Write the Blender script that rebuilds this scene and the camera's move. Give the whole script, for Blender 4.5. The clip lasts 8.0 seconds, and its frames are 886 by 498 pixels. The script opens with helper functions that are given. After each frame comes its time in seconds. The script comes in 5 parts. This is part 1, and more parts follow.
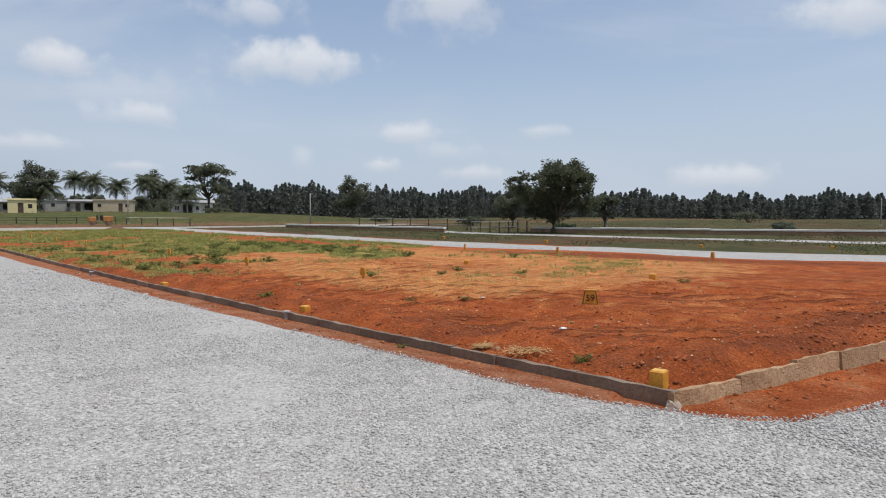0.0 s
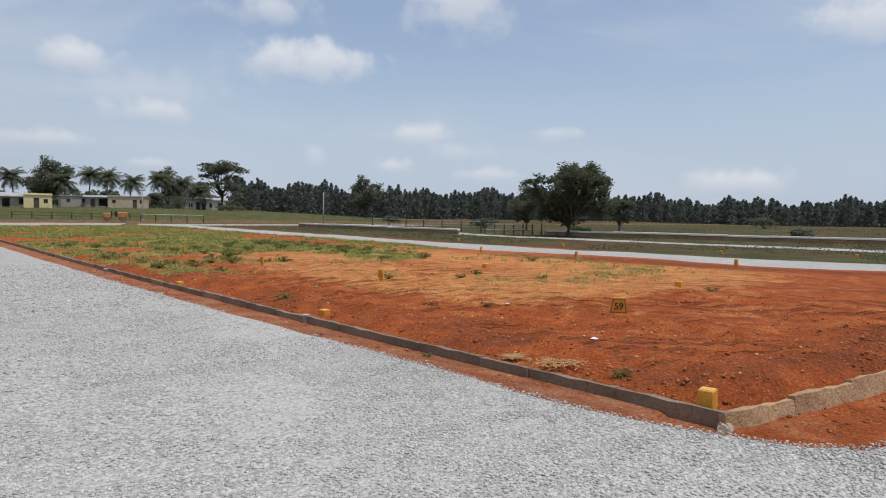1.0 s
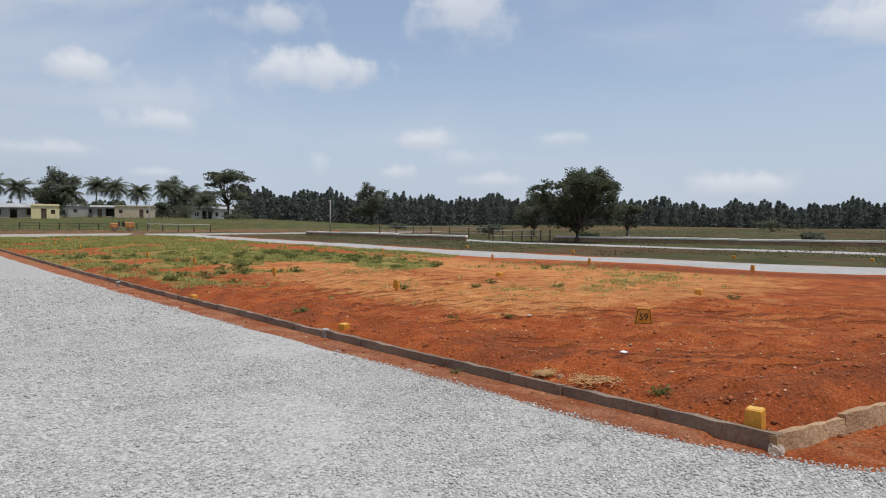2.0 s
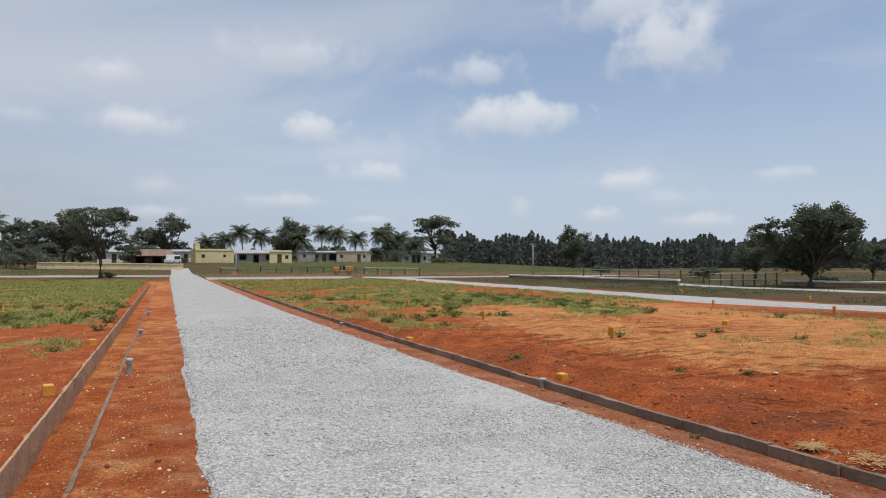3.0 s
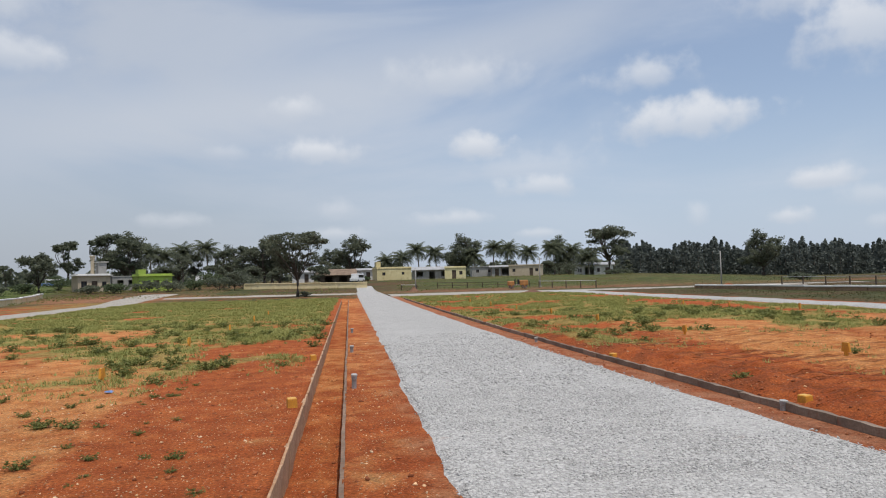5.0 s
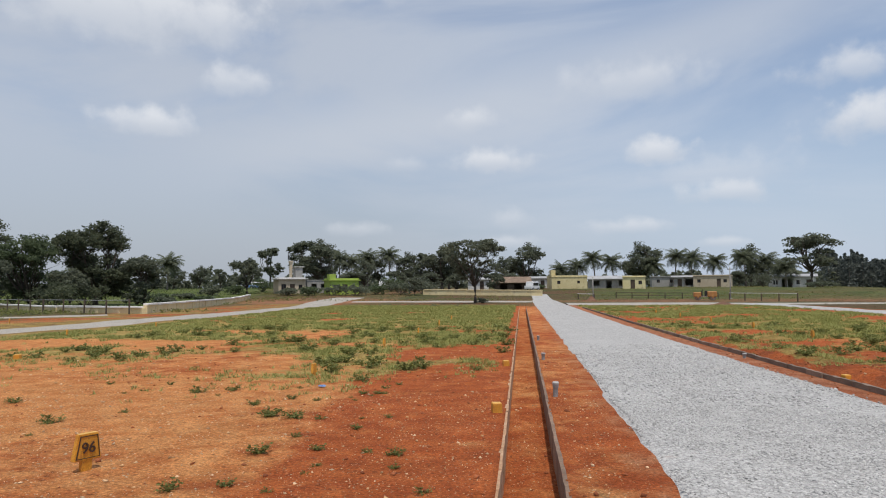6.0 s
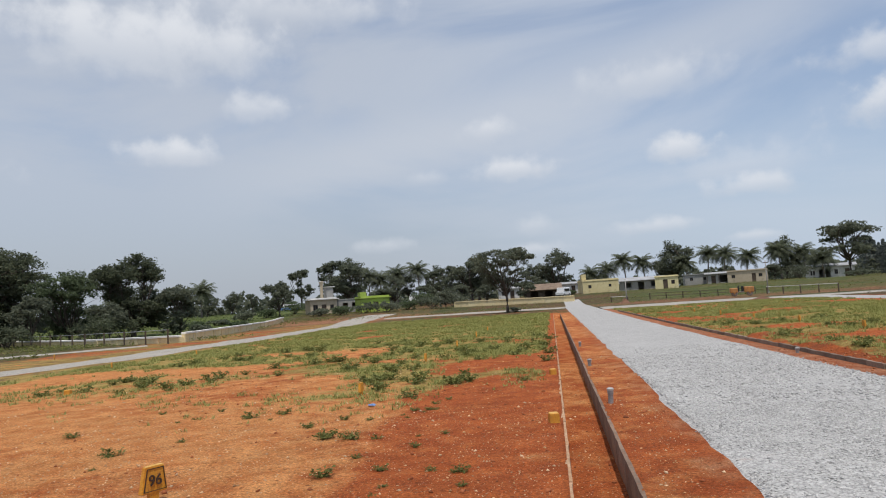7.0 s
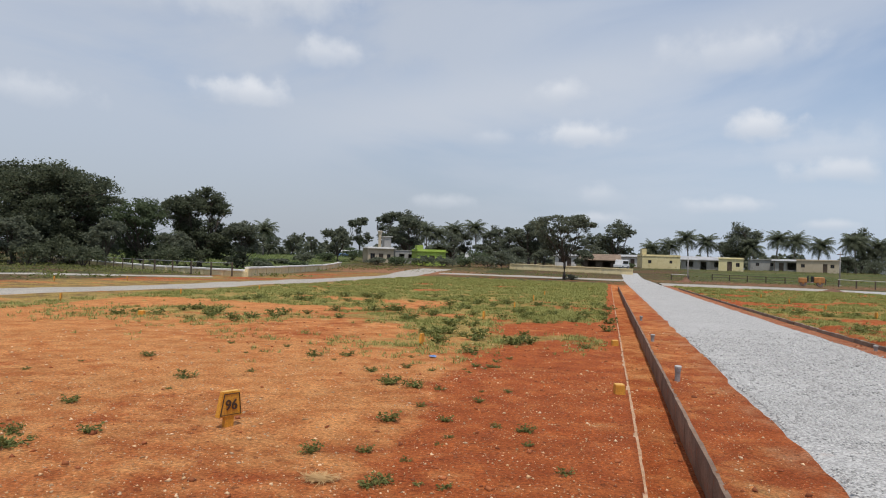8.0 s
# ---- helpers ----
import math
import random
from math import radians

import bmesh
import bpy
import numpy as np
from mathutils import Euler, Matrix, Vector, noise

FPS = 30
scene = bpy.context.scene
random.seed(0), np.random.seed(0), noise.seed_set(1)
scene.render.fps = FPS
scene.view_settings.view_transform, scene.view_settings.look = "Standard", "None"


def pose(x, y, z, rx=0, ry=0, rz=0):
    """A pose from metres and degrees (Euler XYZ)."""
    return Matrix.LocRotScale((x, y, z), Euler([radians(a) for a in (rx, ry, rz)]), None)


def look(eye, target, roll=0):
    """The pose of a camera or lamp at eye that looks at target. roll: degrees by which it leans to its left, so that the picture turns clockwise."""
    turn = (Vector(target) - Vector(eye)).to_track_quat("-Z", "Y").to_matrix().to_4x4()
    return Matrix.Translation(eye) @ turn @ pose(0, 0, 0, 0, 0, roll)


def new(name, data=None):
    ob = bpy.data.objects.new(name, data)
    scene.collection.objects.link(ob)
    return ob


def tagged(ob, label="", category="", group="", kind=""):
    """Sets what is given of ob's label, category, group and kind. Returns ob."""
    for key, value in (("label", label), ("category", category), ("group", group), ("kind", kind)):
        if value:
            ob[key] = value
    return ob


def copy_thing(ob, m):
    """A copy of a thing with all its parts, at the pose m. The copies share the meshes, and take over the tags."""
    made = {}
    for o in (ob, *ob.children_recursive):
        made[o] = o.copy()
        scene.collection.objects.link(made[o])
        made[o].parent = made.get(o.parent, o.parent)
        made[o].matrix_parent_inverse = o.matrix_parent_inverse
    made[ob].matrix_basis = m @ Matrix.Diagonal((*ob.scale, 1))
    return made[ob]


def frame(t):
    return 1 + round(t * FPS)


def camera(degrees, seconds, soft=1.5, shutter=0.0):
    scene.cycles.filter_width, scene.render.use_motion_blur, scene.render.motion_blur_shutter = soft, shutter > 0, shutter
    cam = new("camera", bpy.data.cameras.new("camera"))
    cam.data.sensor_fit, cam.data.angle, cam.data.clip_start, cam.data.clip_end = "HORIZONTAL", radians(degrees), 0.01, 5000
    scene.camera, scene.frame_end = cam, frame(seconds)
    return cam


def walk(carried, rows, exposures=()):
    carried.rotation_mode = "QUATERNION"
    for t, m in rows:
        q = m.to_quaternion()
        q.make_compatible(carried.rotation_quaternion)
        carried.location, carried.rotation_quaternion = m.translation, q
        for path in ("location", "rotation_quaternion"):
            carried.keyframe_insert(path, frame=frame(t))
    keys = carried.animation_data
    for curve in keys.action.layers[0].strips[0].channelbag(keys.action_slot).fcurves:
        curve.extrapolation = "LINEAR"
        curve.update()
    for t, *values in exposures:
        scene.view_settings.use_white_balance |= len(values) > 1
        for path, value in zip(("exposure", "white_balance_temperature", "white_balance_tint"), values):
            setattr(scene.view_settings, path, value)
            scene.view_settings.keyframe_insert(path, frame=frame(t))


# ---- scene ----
cam = camera(67.0, 8.0, soft=1.05)
PATH = [
    (0, (-0.2, 0.482, 1.72), (1.105, 1.993, 1.611), 0.1),
    (0.5, (-0.127, 0.708, 1.744), (1.201, 2.194, 1.581), -0.8),
    (1, (-0.124, 0.918, 1.743), (1.157, 2.451, 1.637), 1.0),
    (1.2, (-0.143, 1.0, 1.734), (1.186, 2.492, 1.655), 1.2),
    (2.3, (-0.192, 1.418, 1.842), (0.979, 3.036, 1.746), -1.0),
    (2.5, (-0.176, 1.573, 1.834), (0.841, 3.294, 1.77), -1.7),
    (3, (-0.175, 1.769, 1.831), (0.587, 3.618, 1.869), 0.1),
    (3.5, (-0.274, 1.813, 1.836), (0.535, 3.641, 1.906), 1.9),
    (4, (-0.458, 1.93, 1.837), (0.273, 3.791, 1.814), -0.3),
    (4.5, (-0.596, 1.976, 1.859), (-0.052, 3.901, 1.874), 0.4),
    (5, (-0.776, 2.015, 1.883), (-0.497, 3.993, 1.967), -1.5),
    (5.2, (-0.886, 2.008, 1.884), (-0.754, 4.001, 1.974), -0.8),
    (6.3, (-1.406, 2.357, 1.822), (-1.705, 4.33, 1.947), -1.7),
    (6.5, (-1.487, 2.313, 1.836), (-1.77, 4.289, 1.962), -4.0),
    (7, (-1.56, 2.354, 1.847), (-1.868, 4.324, 2.003), -3.8),
    (7.5, (-1.736, 2.431, 1.824), (-2.169, 4.382, 1.92), -2.1),
    (8, (-1.87, 2.405, 1.823), (-2.348, 4.346, 1.857), 1.8),
]
walk(cam, [(t, look(eye, target, roll)) for t, eye, target, roll in PATH],
     [(0, 0.0), (1.2, -0.04), (2.5, 0.0), (3.5, -0.05), (5, 0.0), (7, 0.0), (8, 0.03)])

# ---- world, sun ----
SUN_AZ, SUN_EL = 154.0, 72.0          # degrees clockwise from +y, and above the horizon

# clouds: azimuth, height, half width, half height (degrees), whiteness
PUFFS = [
    (11.3, 11.1, 2.9, 1.6, 1.0), (28.4, 12.2, 6.0, 2.1, 1.0), (16.8, 7.5, 3.6, 1.1, 0.7), (8.8, 5.0, 3.4, 0.8, 0.6),
    (38.0, 6.7, 2.5, 1.1, 0.9), (49.3, 6.8, 1.9, 0.8, 0.6), (35.3, 4.0, 1.5, 0.8, 0.8), (63.0, 2.9, 4.6, 1.3, 0.9),
    (71.5, 14.2, 4.0, 2.0, 0.9), (41.1, 17.6, 4.0, 4.2, 0.95), (38.0, 20.5, 5.0, 2.6, 0.7), (25.6, 15.9, 3.6, 1.7, 0.7), (9.6, 16.9, 5.5, 2.0, 0.5),
    (-4.4, 14.3, 2.4, 1.3, 0.7), (-2.2, 10.8, 3.4, 1.3, 0.9), (-30.5, 13.2, 3.2, 1.5, 1.0), (-23.9, 16.8, 3.2, 1.5, 0.7),
    (-33.0, 21.6, 9.5, 3.8, 1.0), (-27.0, 21.4, 5.0, 2.8, 0.9), (-20.5, 24.5, 9.0, 1.8, 0.6), (-46.0, 11.3, 4.0, 1.3, 0.5),
    (16.0, 3.5, 1.8, 0.5, 0.5), (43.3, 3.3, 3.0, 0.8, 0.6), (41.0, 5.2, 2.6, 1.1, 0.4), (29.0, 4.4, 1.0, 1.2, 0.4), (-1.0, 5.9, 2.0, 1.1, 0.4),
    (-0.8, 3.9, 2.2, 0.7, 0.5), (16.5, 9.2, 5.5, 1.9, 0.3), (-10.0, 10.6, 1.6, 0.8, 0.35), (-14.0, 5.0, 2.6, 0.8, 0.4),
]


def node(tree, kind, ins=(), operation=None, clamp=False, data_type=None, blend=None, ease=None, attribute=None):
    n = tree.nodes.new(kind)
    if operation:
        n.operation = operation
    if clamp:
        n.use_clamp = True
    if data_type:
        n.data_type = data_type
    if blend:
        n.blend_type = blend
    if ease:
        n.interpolation_type = ease
    if attribute:
        n.attribute_name = attribute
    for key, value in dict(ins).items():
        if isinstance(value, bpy.types.NodeSocket):
            tree.links.new(value, n.inputs[key])
        else:
            n.inputs[key].default_value = value
    return n


def math_node(tree, op, a, b=0.0, c=0.0, clamp=False):
    return node(tree, "ShaderNodeMath", {0: a, 1: b, 2: c}, operation=op, clamp=clamp).outputs[0]


def mix_colour(tree, fac, a, b, blend="MIX"):
    n = node(tree, "ShaderNodeMix", {0: fac, 6: a, 7: b}, data_type="RGBA", blend=blend)
    return n.outputs[2]


def ramp(tree, value, low, high):
    return node(tree, "ShaderNodeMapRange", {0: value, 1: low, 2: high}, ease="SMOOTHSTEP").outputs[0]


def build_world():
    world = bpy.data.worlds.new("sky")
    scene.world = world
    world.use_nodes = True
    t = world.node_tree
    t.nodes.clear()
    sky = node(t, "ShaderNodeTexSky")
    sky.sky_type, sky.sun_disc = "NISHITA", False
    sky.sun_elevation, sky.sun_rotation = radians(SUN_EL), radians(SUN_AZ)
    sky.air_density, sky.dust_density, sky.ozone_density = 1.0, 1.6, 1.6
    way = node(t, "ShaderNodeTexCoord").outputs["Generated"]
    sep = node(t, "ShaderNodeSeparateXYZ", {0: way})
    az = math_node(t, "MULTIPLY", math_node(t, "ARCTAN2", sep.outputs[0], sep.outputs[1]), 57.2958)
    el = math_node(t, "MULTIPLY", math_node(t, "ARCSINE", sep.outputs[2]), 57.2958)
    flat = node(t, "ShaderNodeCombineXYZ", {0: az, 1: el, 2: 0.0}).outputs[0]
    # ragged edges
    warp = node(t, "ShaderNodeTexNoise", {"Vector": flat, "Scale": 0.42, "Detail": 5.0, "Roughness": 0.52}).outputs[0]
    rag = math_node(t, "MULTIPLY", math_node(t, "SUBTRACT", warp, 0.5), 2.3)
    total, crest = None, None
    for a, e, w, h, white in PUFFS:
        off = node(t, "ShaderNodeVectorMath", {0: flat, 1: (a, e - 0.25 * h, 0.0)}, operation="SUBTRACT").outputs[0]
        off = node(t, "ShaderNodeVectorMath", {0: off, 1: (1 / w, 1 / h, 0.0)}, operation="MULTIPLY").outputs[0]
        axes = node(t, "ShaderNodeSeparateXYZ", {0: off})
        # flat below, heaped above
        rise = math_node(t, "MAXIMUM", axes.outputs[1], math_node(t, "MULTIPLY", axes.outputs[1], -1.9))
        far = math_node(t, "SQRT", math_node(t, "ADD", math_node(t, "POWER", axes.outputs[0], 2.0), math_node(t, "POWER", rise, 2.0)))
        body = math_node(t, "MULTIPLY", ramp(t, math_node(t, "ADD", far, rag), 1.35, 0.15), white)
        total = body if total is None else math_node(t, "MAXIMUM", total, body)
        top = math_node(t, "MULTIPLY", body, ramp(t, axes.outputs[1], -0.3, 0.7))
        crest = top if crest is None else math_node(t, "MAXIMUM", crest, top)
    # thin veils of high cloud
    veil_in = node(t, "ShaderNodeVectorMath", {0: flat, 1: (0.022, 0.075, 0.0)}, operation="MULTIPLY").outputs[0]
    veil = node(t, "ShaderNodeTexNoise", {"Vector": veil_in, "Scale": 1.4, "Detail": 6.0, "Roughness": 0.55, "Distortion": 0.6}).outputs[0]
    west = node(t, "ShaderNodeMapRange", {0: az, 1: 35.0, 2: -30.0, 3: -0.04, 4: 0.24}).outputs[0]
    veil = ramp(t, math_node(t, "ADD", veil, west), 0.38, 0.76)
    # a long slanting streak of thin cloud
    slant = math_node(t, "SUBTRACT", el, math_node(t, "MULTIPLY_ADD", az, 0.173, 16.0))
    slant = math_node(t, "ABSOLUTE", math_node(t, "ADD", slant, math_node(t, "MULTIPLY", math_node(t, "SUBTRACT", veil, 0.5), 2.0)))
    streak = math_node(t, "MULTIPLY", ramp(t, slant, 4.2, 0.2), math_node(t, "MULTIPLY", ramp(t, az, -34.0, -14.0), ramp(t, az, 34.0, 16.0)))
    low = ramp(t, el, 16.0, 0.0)
    base = node(t, "ShaderNodeVectorMath", {0: sky.outputs[0], 1: (SKY_GAIN, SKY_GAIN, SKY_GAIN)}, operation="MULTIPLY").outputs[0]
    base = mix_colour(t, 0.30, base, (0.50, 0.59, 0.76, 1))
    dull = ramp(t, az, 22.0, -24.0)
    haze = mix_colour(t, dull, (0.505, 0.59, 0.725, 1), (0.335, 0.375, 0.44, 1))
    colour = mix_colour(t, math_node(t, "MULTIPLY", low, 0.8), base, haze)
    thin = math_node(t, "SUBTRACT", 0.75, math_node(t, "MULTIPLY", math_node(t, "MULTIPLY", low, dull), 0.45))
    colour = mix_colour(t, math_node(t, "MULTIPLY", veil, thin), colour, mix_colour(t, dull, (0.57, 0.63, 0.73, 1), (0.53, 0.57, 0.64, 1)))
    colour = mix_colour(t, math_node(t, "MULTIPLY", streak, 0.55), colour, (0.58, 0.62, 0.69, 1))
    colour = mix_colour(t, math_node(t, "MULTIPLY", total, 0.7), colour, (0.60, 0.64, 0.71, 1))
    colour = mix_colour(t, math_node(t, "MULTIPLY", crest, 0.7), colour, (0.80, 0.82, 0.86, 1))
    back = node(t, "ShaderNodeBackground", {"Color": colour, "Strength": 1.0})
    node(t, "ShaderNodeOutputWorld", {0: back.outputs[0]})


SKY_GAIN = 0.125
build_world()

sun = new("sun", bpy.data.lights.new("sun", "SUN"))
sun.data.energy, sun.data.angle, sun.data.color = 3.1, radians(0.6), (1.0, 0.95, 0.88)
sun_from = Vector((math.sin(radians(SUN_AZ)) * math.cos(radians(SUN_EL)), math.cos(radians(SUN_AZ)) * math.cos(radians(SUN_EL)), math.sin(radians(SUN_EL))))
sun.matrix_world = look(sun_from * 50, (0, 0, 0))


# ---- materials ----
def shader(name):
    m = bpy.data.materials.new(name)
    m.use_nodes = True
    t = m.node_tree
    t.nodes.clear()
    out = node(t, "ShaderNodeOutputMaterial")
    bsdf = node(t, "ShaderNodeBsdfPrincipled")
    t.links.new(bsdf.outputs[0], out.inputs[0])
    return m, t, bsdf, out


def surface(name, c1, c2, scale=3.0, grain=40.0, rough=0.85, bump=0.3, depth=0.01, metal=0.0, vary=0.0, stain=None, island=0.0):
    """Two colours at a broad scale, a fine grain over them, relief, and stains where given."""
    m, t, bsdf, out = shader(name)
    co = node(t, "ShaderNodeTexCoord").outputs["Object"]
    broad = node(t, "ShaderNodeTexNoise", {"Vector": co, "Scale": scale, "Detail": 4.0, "Roughness": 0.6}).outputs[0]
    fine = node(t, "ShaderNodeTexNoise", {"Vector": co, "Scale": grain, "Detail": 3.0, "Roughness": 0.65}).outputs[0]
    colour = mix_colour(t, ramp(t, broad, 0.35, 0.65), (*c1, 1), (*c2, 1))
    if stain:
        spots = node(t, "ShaderNodeTexNoise", {"Vector": co, "Scale": scale * 2.7, "Detail": 6.0, "Roughness": 0.7}).outputs[0]
        colour = mix_colour(t, math_node(t, "MULTIPLY", ramp(t, spots, 0.52, 0.68), 0.8), colour, (*stain, 1))
    shade = node(t, "ShaderNodeMapRange", {0: fine, 1: 0.3, 2: 0.7, 3: 0.78, 4: 1.18}).outputs[0]
    if vary:
        pick = node(t, "ShaderNodeObjectInfo").outputs["Random"]
        shade = math_node(t, "MULTIPLY", shade, node(t, "ShaderNodeMapRange", {0: pick, 3: 1 - vary, 4: 1 + vary}).outputs[0])
    if island:
        pick = node(t, "ShaderNodeNewGeometry").outputs["Random Per Island"]
        shade = math_node(t, "MULTIPLY", shade, node(t, "ShaderNodeMapRange", {0: pick, 3: 1 - island, 4: 1 + island}).outputs[0])
    colour = node(t, "ShaderNodeVectorMath", {0: colour, 3: shade}, operation="SCALE").outputs[0]
    t.links.new(colour, bsdf.inputs["Base Color"])
    bsdf.inputs["Roughness"].default_value, bsdf.inputs["Metallic"].default_value = rough, metal
    relief = node(t, "ShaderNodeBump", {"Strength": bump, "Distance": depth, "Height": fine})
    t.links.new(relief.outputs[0], bsdf.inputs["Normal"])
    return m


def leafage(name, c1, c2, thin=0.45, rough=0.62):
    """Leaves: each its own tone, letting some light through."""
    m, t, bsdf, out = shader(name)
    pick = node(t, "ShaderNodeNewGeometry").outputs["Random Per Island"]
    co = node(t, "ShaderNodeTexCoord").outputs["Object"]
    patch = node(t, "ShaderNodeTexNoise", {"Vector": co, "Scale": 0.45, "Detail": 2.0}).outputs[0]
    both = math_node(t, "MULTIPLY_ADD", pick, 0.55, math_node(t, "MULTIPLY", ramp(t, patch, 0.3, 0.7), 0.45))
    colour = mix_colour(t, both, (*c1, 1), (*c2, 1))
    t.links.new(colour, bsdf.inputs["Base Color"])
    bsdf.inputs["Roughness"].default_value = rough
    bsdf.inputs["Specular IOR Level"].default_value = 0.3
    soft = node(t, "ShaderNodeBsdfTranslucent", {"Color": colour})
    both = node(t, "ShaderNodeMixShader", {0: thin, 1: bsdf.outputs[0], 2: soft.outputs[0]})
    t.links.new(both.outputs[0], out.inputs[0])
    return m


def soil_material():
    """Laterite soil: red, sandy and grassy parts by the ground's own masks, with clods and pale grit."""
    m, t, bsdf, out = shader("laterite_soil")
    co = node(t, "ShaderNodeTexCoord").outputs["Object"]

    def noisy(scale, detail=5.0, rough=0.6, **more):
        return node(t, "ShaderNodeTexNoise", {"Vector": co, "Scale": scale, "Detail": detail, "Roughness": rough, **more}).outputs[0]

    def mask(name):
        return node(t, "ShaderNodeAttribute", attribute=name).outputs["Fac"]

    broad, mid, fine = noisy(0.35), noisy(2.2, 6.0), noisy(34.0, 4.0, 0.7)
    red = mix_colour(t, ramp(t, mid, 0.35, 0.65), (0.325, 0.076, 0.021, 1), (0.435, 0.116, 0.032, 1))
    dark = mix_colour(t, ramp(t, mid, 0.35, 0.65), (0.205, 0.054, 0.020, 1), (0.29, 0.078, 0.026, 1))
    sand = mix_colour(t, ramp(t, mid, 0.35, 0.65), (0.50, 0.186, 0.058, 1), (0.60, 0.272, 0.098, 1))
    turf = mix_colour(t, ramp(t, mid, 0.35, 0.65), (0.205, 0.205, 0.054, 1), (0.335, 0.295, 0.095, 1))
    field = mix_colour(t, ramp(t, broad, 0.4, 0.6), (0.050, 0.062, 0.021, 1), (0.092, 0.086, 0.035, 1))
    bare = noisy(0.06, 5.0, 0.65)
    field = mix_colour(t, math_node(t, "MULTIPLY", ramp(t, bare, 0.46, 0.60), 0.80), field, (0.120, 0.066, 0.036, 1))
    jag = math_node(t, "MULTIPLY", math_node(t, "SUBTRACT", math_node(t, "MULTIPLY_ADD", noisy(0.8, 8.0, 0.72), 0.6, math_node(t, "MULTIPLY", mid, 0.4)), 0.5), 2.8)

    def edged(name, low=0.35, high=0.65):
        return ramp(t, math_node(t, "ADD", mask(name), jag), low, high)

    colour = mix_colour(t, edged("sand", 0.1, 0.9), red, sand)
    colour = mix_colour(t, edged("dark"), colour, dark)
    colour = mix_colour(t, math_node(t, "MULTIPLY", edged("turf", 0.25, 0.75), 0.72), colour, turf)
    colour = mix_colour(t, edged("field"), colour, field)
    dust = mix_colour(t, ramp(t, mid, 0.35, 0.65), (0.29, 0.112, 0.056, 1), (0.39, 0.185, 0.105, 1))
    colour = mix_colour(t, math_node(t, "MULTIPLY", edged("dust", 0.2, 0.9), 0.8), colour, dust)
    lush = mix_colour(t, ramp(t, broad, 0.35, 0.65), (0.062, 0.092, 0.024, 1), (0.120, 0.145, 0.044, 1))
    colour = mix_colour(t, mask("meadow"), colour, lush)
    # wheel ruts: narrow grooves, with their shade put into the soil colour
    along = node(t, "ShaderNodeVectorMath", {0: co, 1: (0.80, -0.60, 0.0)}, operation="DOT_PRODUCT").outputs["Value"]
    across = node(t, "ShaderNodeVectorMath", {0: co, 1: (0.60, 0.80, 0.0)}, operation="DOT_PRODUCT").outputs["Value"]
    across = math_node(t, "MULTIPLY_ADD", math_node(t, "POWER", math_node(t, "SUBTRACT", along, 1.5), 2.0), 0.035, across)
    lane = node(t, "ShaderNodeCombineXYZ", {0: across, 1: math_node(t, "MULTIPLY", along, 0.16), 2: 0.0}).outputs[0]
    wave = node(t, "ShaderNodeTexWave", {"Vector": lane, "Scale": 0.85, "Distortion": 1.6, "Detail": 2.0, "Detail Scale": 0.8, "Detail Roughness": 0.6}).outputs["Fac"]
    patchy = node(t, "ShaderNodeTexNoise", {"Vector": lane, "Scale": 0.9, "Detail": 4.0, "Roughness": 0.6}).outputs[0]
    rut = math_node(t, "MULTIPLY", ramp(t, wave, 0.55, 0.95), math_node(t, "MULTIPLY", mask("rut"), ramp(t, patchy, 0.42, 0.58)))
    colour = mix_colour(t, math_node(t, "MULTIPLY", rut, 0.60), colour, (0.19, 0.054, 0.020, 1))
    # pale grit
    cells = node(t, "ShaderNodeTexVoronoi", {"Vector": co, "Scale": 26.0})
    grit = math_node(t, "MULTIPLY", ramp(t, cells.outputs["Distance"], 0.30, 0.14),
                     ramp(t, node(t, "ShaderNodeSeparateColor", {0: cells.outputs["Color"]}).outputs[0], 0.80, 0.9))
    grit = math_node(t, "MULTIPLY", grit, math_node(t, "SUBTRACT", 1.0, edged("field")))
    colour = mix_colour(t, math_node(t, "MULTIPLY", grit, 0.55), colour, (0.58, 0.42, 0.30, 1))
    # dark crumbs in scattered spots
    lumps = node(t, "ShaderNodeTexVoronoi", {"Vector": co, "Scale": 8.0})
    lump = math_node(t, "MULTIPLY", ramp(t, math_node(t, "ADD", lumps.outputs["Distance"], math_node(t, "MULTIPLY", fine, 0.25)), 0.42, 0.28),
                     ramp(t, node(t, "ShaderNodeSeparateColor", {0: lumps.outputs["Color"]}).outputs[1], 0.72, 0.80))
    colour = mix_colour(t, math_node(t, "MULTIPLY", lump, 0.6), colour, (0.17, 0.050, 0.020, 1))
    shade = node(t, "ShaderNodeMapRange", {0: fine, 1: 0.3, 2: 0.7, 3: 0.62, 4: 1.26}).outputs[0]
    wear = node(t, "ShaderNodeMapRange", {0: noisy(0.9, 6.0, 0.7), 1: 0.3, 2: 0.7, 3: 0.84, 4: 1.14}).outputs[0]
    crumb = node(t, "ShaderNodeMapRange", {0: noisy(27.0, 7.0, 0.8), 1: 0.36, 2: 0.64, 3: 0.52, 4: 1.42}).outputs[0]
    wear = math_node(t, "MULTIPLY", wear, crumb)
    colour = node(t, "ShaderNodeVectorMath", {0: colour, 3: math_node(t, "MULTIPLY", shade, wear)}, operation="SCALE").outputs[0]
    t.links.new(colour, bsdf.inputs["Base Color"])
    bsdf.inputs["Roughness"].default_value = 0.95
    bsdf.inputs["Specular IOR Level"].default_value = 0.15
    height = math_node(t, "ADD", math_node(t, "MULTIPLY", fine, 0.45), noisy(9.0, 7.0, 0.7))
